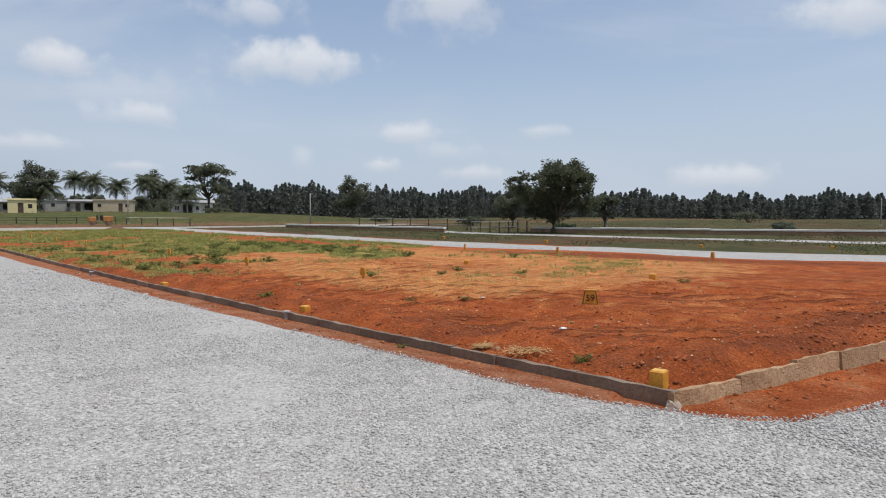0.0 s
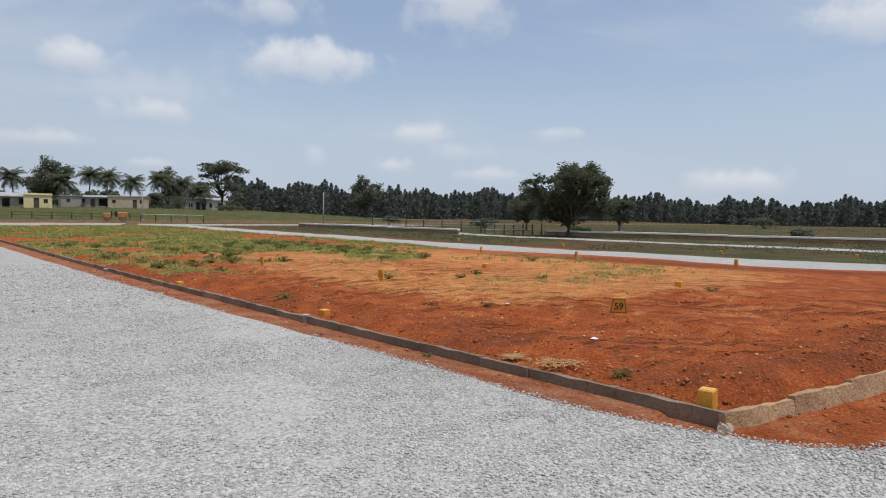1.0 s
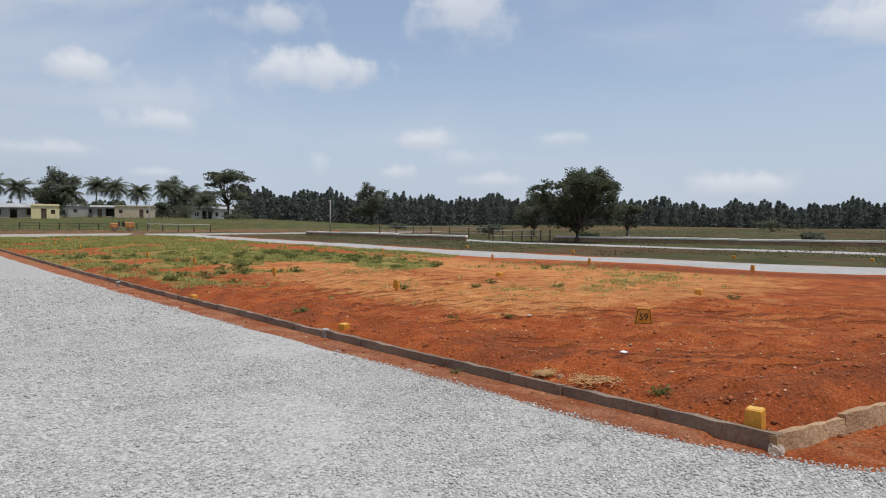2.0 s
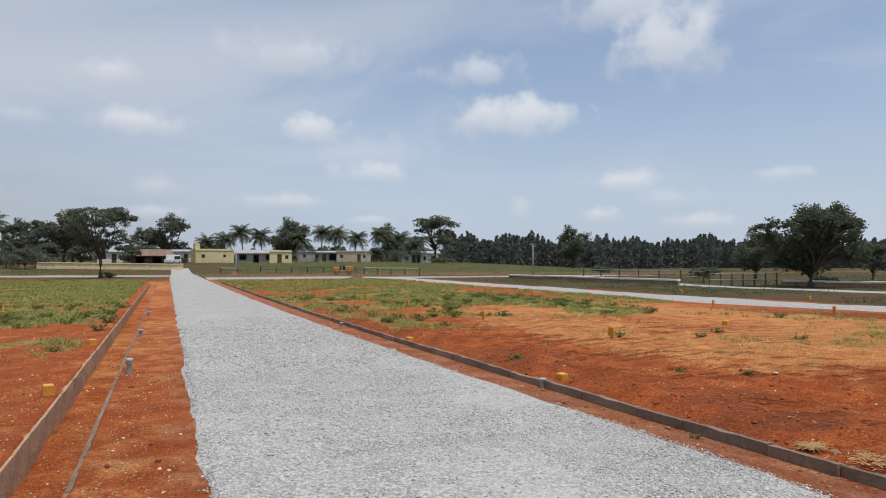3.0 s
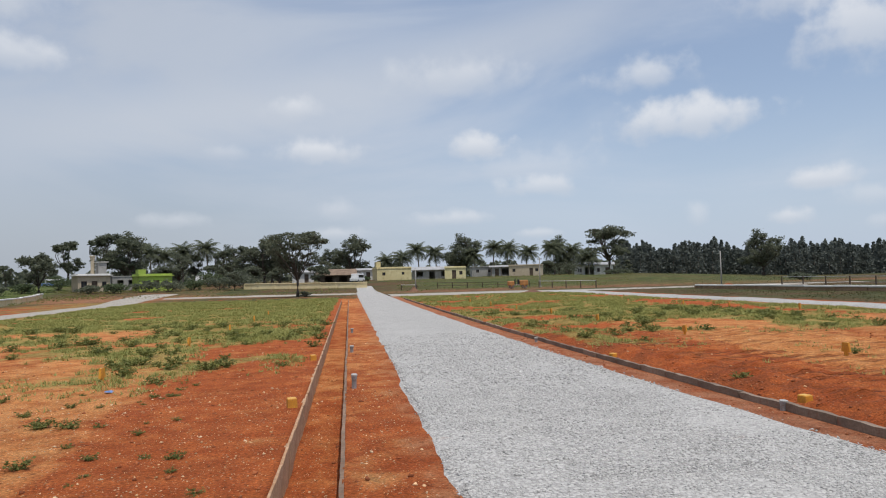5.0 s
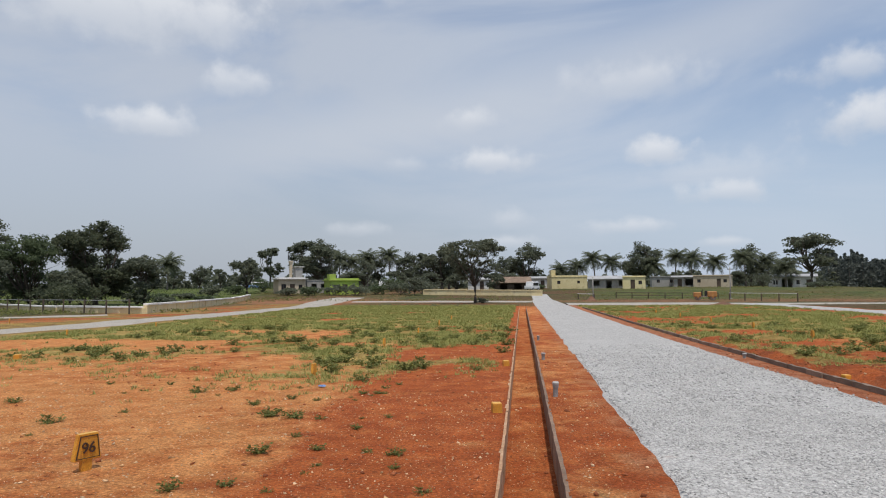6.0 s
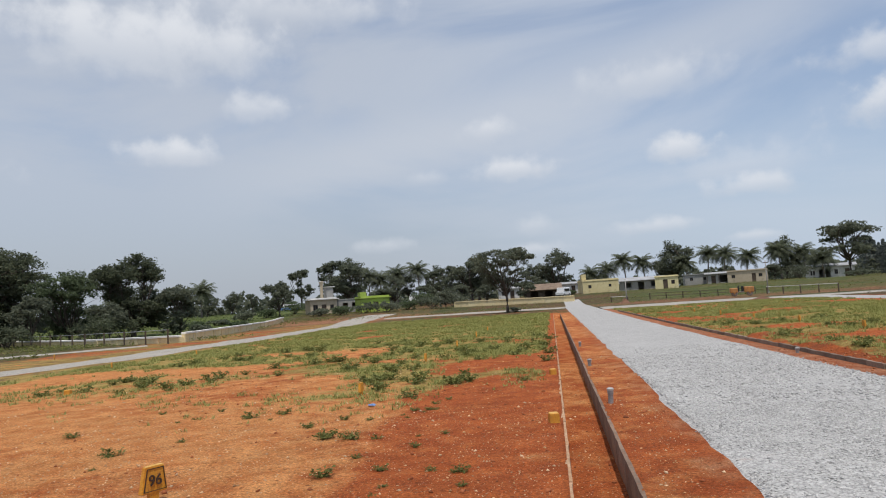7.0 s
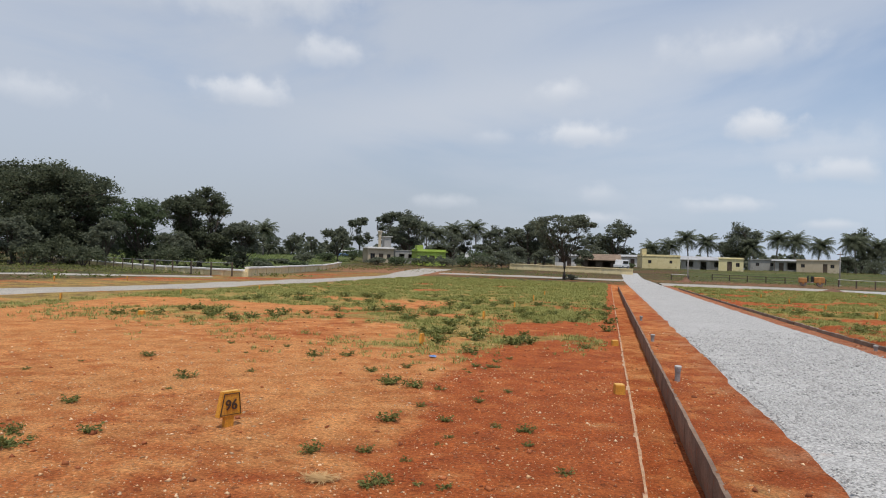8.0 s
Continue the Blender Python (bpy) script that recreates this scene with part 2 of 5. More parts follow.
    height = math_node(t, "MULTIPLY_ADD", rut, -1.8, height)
    relief = node(t, "ShaderNodeBump", {"Strength": 1.0, "Distance": 0.065, "Height": height})
    t.links.new(relief.outputs[0], bsdf.inputs["Normal"])
    return m


def gravel_material(name, tint, size=30.0):
    """Crushed pale granite: cells of broken stone with dark gaps, dusty patches and traces of red soil."""
    m, t, bsdf, out = shader(name)
    co = node(t, "ShaderNodeTexCoord").outputs["Object"]
    cells = node(t, "ShaderNodeTexVoronoi", {"Vector": co, "Scale": size, "Randomness": 1.0})
    pick = node(t, "ShaderNodeSeparateColor", {0: cells.outputs["Color"]}).outputs[0]
    stone = mix_colour(t, pick, tuple(c * 0.70 for c in tint) + (1,), tuple(c * 1.18 for c in tint) + (1,))
    gap = ramp(t, cells.outputs["Distance"], 0.55, 0.75)
    colour = mix_colour(t, math_node(t, "MULTIPLY", gap, 0.38), stone, (0.15, 0.14, 0.135, 1))
    patch = node(t, "ShaderNodeTexNoise", {"Vector": co, "Scale": 0.55, "Detail": 6.0, "Roughness": 0.65}).outputs[0]
    colour = mix_colour(t, math_node(t, "MULTIPLY", ramp(t, patch, 0.45, 0.7), 0.5), colour, tuple(c * 1.08 for c in tint) + (1,))
    red = node(t, "ShaderNodeTexNoise", {"Vector": co, "Scale": 0.8, "Detail": 6.0, "Roughness": 0.75}).outputs[0]
    colour = mix_colour(t, math_node(t, "MULTIPLY", ramp(t, red, 0.60, 0.76), 0.35), colour, (0.46, 0.30, 0.22, 1))
    t.links.new(colour, bsdf.inputs["Base Color"])
    bsdf.inputs["Roughness"].default_value = 0.9
    bsdf.inputs["Specular IOR Level"].default_value = 0.25
    relief = node(t, "ShaderNodeBump", {"Strength": 0.9, "Distance": 0.02, "Height": math_node(t, "SUBTRACT", pick, cells.outputs["Distance"])})
    t.links.new(relief.outputs[0], bsdf.inputs["Normal"])
    return m


SOIL = soil_material()
GRAVEL = gravel_material("crushed_granite", (0.455, 0.445, 0.43))
DUSTY_GRAVEL = gravel_material("dusty_granite", (0.42, 0.385, 0.335))
CHIPS = surface("granite_chips", (0.395, 0.386, 0.37), (0.485, 0.475, 0.457), 1.0, 60.0, 0.85, 0.3, 0.004, island=0.27)
PEBBLE = surface("pale_pebbles", (0.48, 0.26, 0.11), (0.62, 0.44, 0.27), 2.0, 60.0, 0.85, 0.3, 0.004, island=0.4)
CLOD = surface("red_clods", (0.23, 0.064, 0.022), (0.36, 0.115, 0.038), 2.0, 50.0, 0.95, 0.6, 0.01, island=0.3)
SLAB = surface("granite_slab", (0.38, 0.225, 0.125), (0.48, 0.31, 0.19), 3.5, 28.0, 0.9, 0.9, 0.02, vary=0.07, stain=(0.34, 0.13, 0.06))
# same stone as the side kerb; stained, and darkened for its shaded face
SHADED_SLAB = surface("shaded_granite_slab", (0.175, 0.126, 0.092), (0.245, 0.182, 0.135), 2.5, 28.0, 0.9, 0.7, 0.012, vary=0.22, stain=(0.20, 0.085, 0.05))
# soil-stained, and darkened in colour for the drain wall's shaded face
SHADED_DRAIN_SLAB = surface("shaded_soil_stained_slab", (0.160, 0.103, 0.070), (0.235, 0.155, 0.106), 2.5, 28.0, 0.9, 0.7, 0.012, vary=0.14, stain=(0.24, 0.098, 0.05))
BROWN = surface("soil_stained_plaster", (0.26, 0.165, 0.10), (0.34, 0.23, 0.145), 0.6, 18.0, 0.9, 0.3, 0.006, stain=(0.13, 0.11, 0.055))
# lit copy of the kerb stone, its colour paler for the sun
SUNLIT_SLAB = surface("sunlit_granite_slab", (0.33, 0.205, 0.110), (0.43, 0.285, 0.165), 4.0, 28.0, 0.9, 0.9, 0.02, vary=0.12, stain=(0.32, 0.13, 0.06))
SPOIL = surface("brown_spoil", (0.12, 0.062, 0.036), (0.19, 0.10, 0.06), 2.0, 30.0, 0.95, 0.6, 0.02)
MORTAR = surface("old_mortar", (0.40, 0.33, 0.26), (0.54, 0.47, 0.40), 6.0, 30.0, 0.9, 0.8, 0.02, stain=(0.34, 0.20, 0.12))
YELLOW = surface("yellow_paint", (0.56, 0.235, 0.018), (0.64, 0.30, 0.030), 7.0, 60.0, 0.6, 0.25, 0.004, vary=0.1, stain=(0.40, 0.16, 0.04))
YELLOW_TOP = surface("pale_yellow_paint", (0.66, 0.40, 0.11), (0.60, 0.33, 0.06), 9.0, 60.0, 0.7, 0.25, 0.004)
INK = surface("dark_brown_paint", (0.045, 0.025, 0.015), (0.07, 0.035, 0.02), 12.0, 80.0, 0.6, 0.1, 0.002)
PVC = surface("grey_pvc", (0.24, 0.235, 0.23), (0.31, 0.305, 0.30), 9.0, 60.0, 0.5, 0.1, 0.002, stain=(0.30, 0.18, 0.12))
PVC_CAP = surface("pale_pvc", (0.36, 0.35, 0.33), (0.44, 0.43, 0.41), 9.0, 60.0, 0.45, 0.1, 0.002)
BARK = surface("bark", (0.065, 0.050, 0.038), (0.12, 0.095, 0.075), 3.0, 22.0, 0.95, 0.7, 0.03)
PALE_BARK = surface("pale_bark", (0.19, 0.16, 0.13), (0.28, 0.24, 0.20), 3.0, 22.0, 0.95, 0.6, 0.02)
# tree leaf tones are raised: distance haze is put into their colour
LEAF_DARK = leafage("dark_leaves", (0.112, 0.126, 0.090), (0.190, 0.206, 0.136), 0.52)
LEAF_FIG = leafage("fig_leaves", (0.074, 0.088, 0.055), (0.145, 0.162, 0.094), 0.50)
MEADOW = leafage("meadow_grass_blades", (0.085, 0.125, 0.030), (0.190, 0.235, 0.075), 0.3, 0.75)
LEAF_MID = leafage("green_leaves", (0.074, 0.101, 0.051), (0.138, 0.172, 0.087))
LEAF_GREY = leafage("grey_green_leaves", (0.100, 0.118, 0.080), (0.175, 0.192, 0.126), 0.5)
LEAF_EUC = leafage("eucalyptus_leaves", (0.118, 0.136, 0.122), (0.160, 0.180, 0.156))
LEAF_PALM = leafage("palm_leaves", (0.090, 0.106, 0.066), (0.160, 0.176, 0.110), 0.5)
GRASS = leafage("grass_blades", (0.205, 0.222, 0.058), (0.360, 0.350, 0.120), 0.3, 0.75)
FIELD_GRASS = leafage("field_grass_blades", (0.056, 0.062, 0.022), (0.115, 0.102, 0.042), 0.25, 0.75)
WEED = leafage("weed_leaves", (0.105, 0.130, 0.036), (0.235, 0.235, 0.072), 0.35, 0.75)
STRAW = leafage("dry_grass", (0.46, 0.27, 0.11), (0.64, 0.43, 0.21), 0.2, 0.8)
WHITEWASH = surface("white_coping", (0.70, 0.68, 0.64), (0.78, 0.76, 0.73), 1.0, 30.0, 0.8, 0.2, 0.004)
CREAM = surface("cream_plaster", (0.70, 0.57, 0.32), (0.76, 0.64, 0.39), 0.5, 20.0, 0.85, 0.2, 0.005, stain=(0.50, 0.42, 0.28))
OCHRE = surface("yellow_plaster", (0.60, 0.51, 0.27), (0.67, 0.58, 0.33), 0.4, 18.0, 0.85, 0.2, 0.005, stain=(0.44, 0.34, 0.17))
PALE_YELLOW = surface("pale_yellow_plaster", (0.66, 0.58, 0.31), (0.72, 0.64, 0.38), 0.4, 18.0, 0.85, 0.2, 0.005, stain=(0.5, 0.43, 0.26))
BEIGE = surface("beige_plaster", (0.46, 0.38, 0.27), (0.53, 0.45, 0.33), 0.4, 18.0, 0.88, 0.2, 0.005, stain=(0.34, 0.28, 0.20))
GREY = surface("grey_cement", (0.30, 0.29, 0.27), (0.38, 0.37, 0.35), 0.4, 18.0, 0.9, 0.3, 0.005, stain=(0.22, 0.21, 0.20))
WHITE = surface("white_plaster", (0.60, 0.59, 0.56), (0.70, 0.69, 0.66), 0.5, 18.0, 0.85, 0.2, 0.005, stain=(0.42, 0.40, 0.37))
LIME = surface("lime_green_plaster", (0.32, 0.42, 0.07), (0.38, 0.48, 0.10), 0.5, 18.0, 0.8, 0.2, 0.005, stain=(0.26, 0.38, 0.06))
SHEET = surface("weathered_roof_sheet", (0.30, 0.30, 0.30), (0.42, 0.42, 0.42), 0.6, 14.0, 0.55, 0.3, 0.01, stain=(0.26, 0.22, 0.19))
THATCH = surface("brown_thatch", (0.16, 0.11, 0.075), (0.24, 0.17, 0.12), 1.0, 16.0, 0.95, 0.8, 0.04)
GLASS_DARK = surface("dark_window_glass", (0.02, 0.022, 0.025), (0.035, 0.038, 0.04), 1.0, 10.0, 0.15, 0.0, 0.001)
TIMBER = surface("dark_timber", (0.07, 0.050, 0.035), (0.12, 0.085, 0.06), 2.0, 24.0, 0.85, 0.4, 0.006)
STEEL = surface("galvanised_steel", (0.42, 0.43, 0.44), (0.52, 0.53, 0.54), 2.0, 30.0, 0.5, 0.1, 0.002, metal=0.6)
ORANGE = surface("orange_machine_paint", (0.38, 0.165, 0.045), (0.46, 0.21, 0.06), 1.5, 30.0, 0.6, 0.1, 0.003, stain=(0.20, 0.11, 0.06))
DRUM = surface("worn_steel_drum", (0.20, 0.15, 0.12), (0.30, 0.24, 0.20), 2.0, 30.0, 0.5, 0.2, 0.003, metal=0.5)
RUBBER = surface("black_rubber", (0.018, 0.018, 0.018), (0.03, 0.03, 0.03), 3.0, 40.0, 0.85, 0.3, 0.004)
CAR_WHITE = surface("white_car_paint", (0.70, 0.70, 0.70), (0.76, 0.76, 0.76), 1.0, 30.0, 0.35, 0.02, 0.001)
CAR_BLUE = surface("blue_car_paint", (0.10, 0.20, 0.42), (0.13, 0.24, 0.48), 1.0, 30.0, 0.35, 0.02, 0.001)


# ---- mesh helpers ----
def part(name, bm, material, parent=None, label="", smooth=False):
    me = bpy.data.meshes.new(name)
    bmesh.ops.recalc_face_normals(bm, faces=bm.faces[:])
    bm.to_mesh(me)
    bm.free()
    me.materials.append(material)
    if smooth:
        me.polygons.foreach_set("use_smooth", [True] * len(me.polygons))
    ob = new(name, me)
    if parent is not None:
        ob.parent = parent
    if label:
        ob["label"] = label
    return ob


def piece(name, me, parent, m):
    """One more object on a shared mesh."""
    ob = new(name, me)
    ob.parent = parent
    ob.matrix_basis = m
    return ob


def thing(name, m, label, category, group="", kind=""):
    ob = new(name)
    ob.empty_display_size = 0.2
    ob.matrix_basis = m
    return tagged(ob, label, category, group, kind)


def box(bm, x0, x1, y0, y1, z0, z1, bevel=0.0, taper=1.0):
    made = bmesh.ops.create_cube(bm, size=1.0)["verts"]
    for v in made:
        k = taper if v.co.z > 0 else 1.0
        v.co = Vector(((x0 + x1) / 2 + v.co.x * (x1 - x0) * k, (y0 + y1) / 2 + v.co.y * (y1 - y0) * k, (z0 + z1) / 2 + v.co.z * (z1 - z0)))
    if bevel:
        edges = list({e for v in made for e in v.link_edges})
        bmesh.ops.bevel(bm, geom=edges, offset=bevel, segments=1, affect="EDGES")
    return bm


def tube(bm, points, radii, sides=8, caps=True):
    rings = []
    for i, p in enumerate(points):
        p = Vector(p)
        along = Vector(points[min(i + 1, len(points) - 1)]) - Vector(points[max(i - 1, 0)])
        turn = along.to_track_quat("Z", "Y")
        rings.append([bm.verts.new(p + turn @ Vector((math.cos(a) * radii[i], math.sin(a) * radii[i], 0)))
                      for a in (2 * math.pi * k / sides for k in range(sides))])
    for a, b in zip(rings, rings[1:]):
        for k in range(sides):
            bm.faces.new((a[k], a[(k + 1) % sides], b[(k + 1) % sides], b[k]))
    if caps:
        bm.faces.new(rings[0][::-1])
        bm.faces.new(rings[-1])
    return bm


def raw_mesh(name, verts, faces, material, materials=(), index=None):
    """A mesh from arrays of vertices (n, 3) and faces (m, 3)."""
    me = bpy.data.meshes.new(name)
    me.vertices.add(len(verts))
    me.vertices.foreach_set("co", np.ascontiguousarray(verts, dtype=np.float32).ravel())
    size = faces.shape[1]
    me.loops.add(faces.size)
    me.loops.foreach_set("vertex_index", faces.astype(np.int32).ravel())
    me.polygons.add(len(faces))
    me.polygons.foreach_set("loop_start", np.arange(0, faces.size, size, dtype=np.int32))
    me.polygons.foreach_set("loop_total", np.full(len(faces), size, dtype=np.int32))
    me.update(calc_edges=True)
    for m in materials or (material,):
        me.materials.append(m)
    if index is not None:
        me.polygons.foreach_set("material_index", index.astype(np.int32))
    me.validate()
    return me


def leaf_arrays(centres, size, rng, droop=0.0, slim=0.55):
    """A folded leaf of two triangles at each centre, turned at random."""
    n = len(centres)
    long = rng.normal(size=(n, 3))
    long[:, 2] = long[:, 2] * 0.6 - droop
    long /= np.linalg.norm(long, axis=1)[:, None]
    side = np.cross(long, rng.normal(size=(n, 3)))
    side /= np.linalg.norm(side, axis=1)[:, None] + 1e-9
    up = np.cross(long, side)
    s = (size * rng.uniform(0.6, 1.35, n))[:, None]
    a, b = centres - long * s * 0.5, centres + long * s * 0.5
    c, d = centres + side * s * slim * 0.5 + up * s * 0.12, centres - side * s * slim * 0.5 + up * s * 0.12
    verts = np.stack([a, c, b, d], 1).reshape(-1, 3)
    i = np.arange(n)[:, None] * 4
    faces = np.concatenate([i + [0, 1, 2], i + [0, 2, 3]], 1).reshape(-1, 3)
    return verts, faces


def chips(places, sizes, rng, flat=0.6):
    """Broken stones: uneven octahedra."""
    n = len(places)
    base = np.array([[1, 0, 0], [0, 1, 0], [-1, 0, 0], [0, -1, 0], [0, 0, 1], [0, 0, -1]], float)
    shape = base[None] * rng.uniform(0.6, 1.2, (n, 6, 1)) + rng.normal(0, 0.16, (n, 6, 3))
    shape *= np.array([1, 1, flat])
    a = rng.uniform(0, 6.283, n)
    tip = rng.uniform(-0.6, 0.6, n)
    c, s = np.cos(a)[:, None], np.sin(a)[:, None]
    x, y, z = shape[..., 0], shape[..., 1], shape[..., 2]
    ct, st = np.cos(tip)[:, None], np.sin(tip)[:, None]
    x, z = x * ct - z * st, x * st + z * ct
    shape = np.stack([x * c - y * s, x * s + y * c, z], -1) * sizes[:, None, None]
    verts = (shape + places[:, None]).reshape(-1, 3)
    tri = np.array([[0, 1, 4], [1, 2, 4], [2, 3, 4], [3, 0, 4], [1, 0, 5], [2, 1, 5], [3, 2, 5], [0, 3, 5]])
    faces = (np.arange(n)[:, None, None] * 6 + tri).reshape(-1, 3)
    return verts, faces


def smooth(a, b, x):
    t = np.clip((x - a) / (b - a), 0, 1)
    return t * t * (3 - 2 * t)


LATTICE = np.random.default_rng(5).uniform(-1, 1, (256, 256))


def value_noise(x, y, octaves=4):
    """Smooth noise in about -1 to 1 for arrays."""
    total, amp = 0.0, 1.0
    for k in range(octaves):
        xi, yi = np.floor(x).astype(int), np.floor(y).astype(int)
        fx, fy = x - xi, y - yi
        fx, fy = fx * fx * (3 - 2 * fx), fy * fy * (3 - 2 * fy)

        def at(i, j):
            return LATTICE[(xi + i + 17 * k) % 256, (yi + j + 31 * k) % 256]

        total = total + amp * ((at(0, 0) * (1 - fx) + at(1, 0) * fx) * (1 - fy) + (at(0, 1) * (1 - fx) + at(1, 1) * fx) * fy)
        x, y, amp = x * 2.03, y * 2.03, amp * 0.5
    return total


# ---- the plan ----
DRAIN_L, DRAIN_R, DRAIN_Z = -1.53, -0.88, -0.36      # faces and floor of the open drain beside the road


def road_right(y):
    return 3.45 + 1.40 * np.exp(-(np.maximum(y, 0) - 4) / 18)


def kerb_x(y):
    return 4.11 + 1.15 * np.exp(-(np.maximum(y, 0) - 4) / 20) + 0.10 * np.exp(-(np.maximum(y, 0) - 4) / 8)


def kerb_y(x):
    """The kerb along the side road."""
    return 3.62 - 0.155 * (x - 5.3)


def side_edge(x):
    """The edge of the side road's gravel."""
    return np.where(x < 4.7, 4.0, 2.42 - 0.17 * (x - 7.0) + 1.5 * np.exp(-np.maximum(x - 4.7, 0) / 0.42))


def right_road_near(y):
    return 20.8 + 6.2 * np.exp(-(y - 8) / 10)


def ground_z(x, y):
    x, y = np.asarray(x, float), np.asarray(y, float)
    far = np.hypot(x, y)
    z = 0.035 * value_noise(x * 0.23, y * 0.23, 3) * smooth(3, 9, np.abs(x - 2) + 0 * y)
    # plot beside the road: raised, with a ridge of loose soil behind the kerb
    into = np.minimum(x - kerb_x(y) - 0.06, (y - kerb_y(x) - 0.06) * 1.0)
    plot = smooth(0.0, 0.5, into) * smooth(26, 22, x) * smooth(72, 60, y)
    ridge = np.exp(-((into - 0.8) / 0.55) ** 2) * smooth(0, 0.3, into) * smooth(40, 18, y)
    z = z + plot * 0.05 + plot * 0.09 * smooth(1.6, 0.2, y - kerb_y(x)) * smooth(5.2, 6.2, x) + ridge * (0.09 + 0.07 * value_noise(x * 1.3, y * 1.3, 3))
    z = z + plot * smooth(14, 5, into) * (0.030 * value_noise(x * 2.1 + 5, y * 2.1, 4) + 0.012 * value_noise(x * 7, y * 7, 2))
    # furrows of wheels that turned in over the kerb
    bow = x - kerb_x(y) + 0.020 * (y - 9.5) ** 2 + 0.07 * value_noise(x * 0.5, y * 0.5, 2)
    furrow = (0.5 + 0.5 * np.cos(bow * 2 * np.pi / 0.55)) * smooth(-0.6, 0.1, value_noise(bow * 1.1 + 30, y * 0.22, 3))
    sweep = x * 0.60 + y * 0.80 - 0.012 * (x - 9) ** 2 + 0.08 * value_noise(x * 0.4 + 9, y * 0.4, 2)
    furrow = furrow + (0.5 + 0.5 * np.cos(sweep * 2 * np.pi / 0.62)) * smooth(-0.2, 0.4, value_noise(sweep * 0.9 + 60, (x - y) * 0.16, 3))
    z = z + plot * smooth(0.4, 1.0, into) * smooth(12, 5, into) * smooth(24, 14, y) * 0.05 * (furrow - 0.4)
    z = z + plot * smooth(6, 1, into) * 0.020 * value_noise(x * 5 + 3, y * 5, 3)
    # shallow gutter between gravel and kerb
    gutter = smooth(road_right(y) + 0.05, kerb_x(y) - 0.05, x) * smooth(0.12, 0.0, into) * (y > 2.8) * (y < 70)
    gutter_side = smooth(0.0, 0.35, y - side_edge(x)) * smooth(0.12, 0.0, into) * (x > 4.7) * (y < 4.2)
    z = z - np.maximum(0.03 * gutter * (x < 8), 0.07 * gutter_side)
    # open drain
    inside = (x > DRAIN_L + 0.005) & (x < DRAIN_R - 0.005) & (y < 66)
    z = np.where(inside, DRAIN_Z + 0.03 * value_noise(x * 3, y * 0.8, 3), z)
    strip = (x >= DRAIN_R) & (x < 0.2)
    z = np.where(strip, (0.012 - 0.008 * smooth(-0.3, 0.0, x)) * value_noise(x * 2.5, y * 2.5, 3), z)
    left = (x <= DRAIN_L)
    z = z + np.where(left, smooth(9, 0, -x) * smooth(60, 30, y) * (0.015 * value_noise(x * 3 + 9, y * 3, 4)), 0)
    # land rises towards the village
    bearing = np.degrees(np.arctan2(x, y))
    z = z + 1.7 * smooth(92, 165, far) * smooth(36, 22, bearing) * smooth(-75, -50, bearing)
    return z + smooth(115, 180, far) * 0.25 * value_noise(x * 0.03, y * 0.03, 3)


def gz(x, y):
    return float(ground_z(x, y))


def polar(azimuth, far):
    """A place by its bearing from the walk, in degrees clockwise from +y."""
    a = radians(azimuth)
    return -0.6 + far * math.sin(a), 2.0 + far * math.cos(a)


def graded(fine, step, far, growth=1.12):
    """Grid lines: fine steps between the two bounds, growing ones out to the far bounds."""
    lines = list(np.arange(fine[0], fine[1] + 1e-6, step))
    s, v = step, lines[-1]
    while v < far[1]:
        s *= growth
        v += s
        lines.append(v)
    s, v = step, lines[0]
    while v > far[0]:
        s *= growth
        v -= s
        lines.insert(0, v)
    return lines


def grass_cover(x, y):
    """How much grass grows, 0 to 1."""
    n = value_noise(x * 0.33, y * 0.33, 5)
    right = 0.85 * smooth(14, 30, y - 0.25 * (x - 8)) * (x > kerb_x(y) + 0.5) * (x < right_road_near(y) - 0.3) * (y < 68)
    band = np.exp(-((x - kerb_x(y) - 0.35) / 0.5) ** 2) * smooth(16, 34, y) * (y < 70)
    left = (smooth(11.5, 28, y + 0.10 * (x + 5)) + 0.5 * smooth(24, 36, y)) * (x < DRAIN_L - 0.35) * (x > -21) * (y < 78)
    clean = smooth(-3.2, -4.8, x) + 0.75 * smooth(14, 21, y) + 0.25 * smooth(24, 32, y)
    left = left * np.clip(clean, 0, 1) * (1 - 0.55 * smooth(-6, -12, x) * smooth(32, 22, y))
    sparse = 0.13 * smooth(9.5, 13, y) * smooth(6.5, 9, x) * (x < right_road_near(y) - 0.6) * (y < 40)
    out = np.maximum(np.maximum(np.maximum(right, sparse), band * 0.8), left)
    beyond = (x < -20.5) * 0.72 + 0.4 * smooth(-33, -37, x)
    out = np.maximum(out, beyond)
    return np.clip(out * 0.80 + 1.15 * n * (out > 0.02) * smooth(0, 0.45, out), 0, 1)


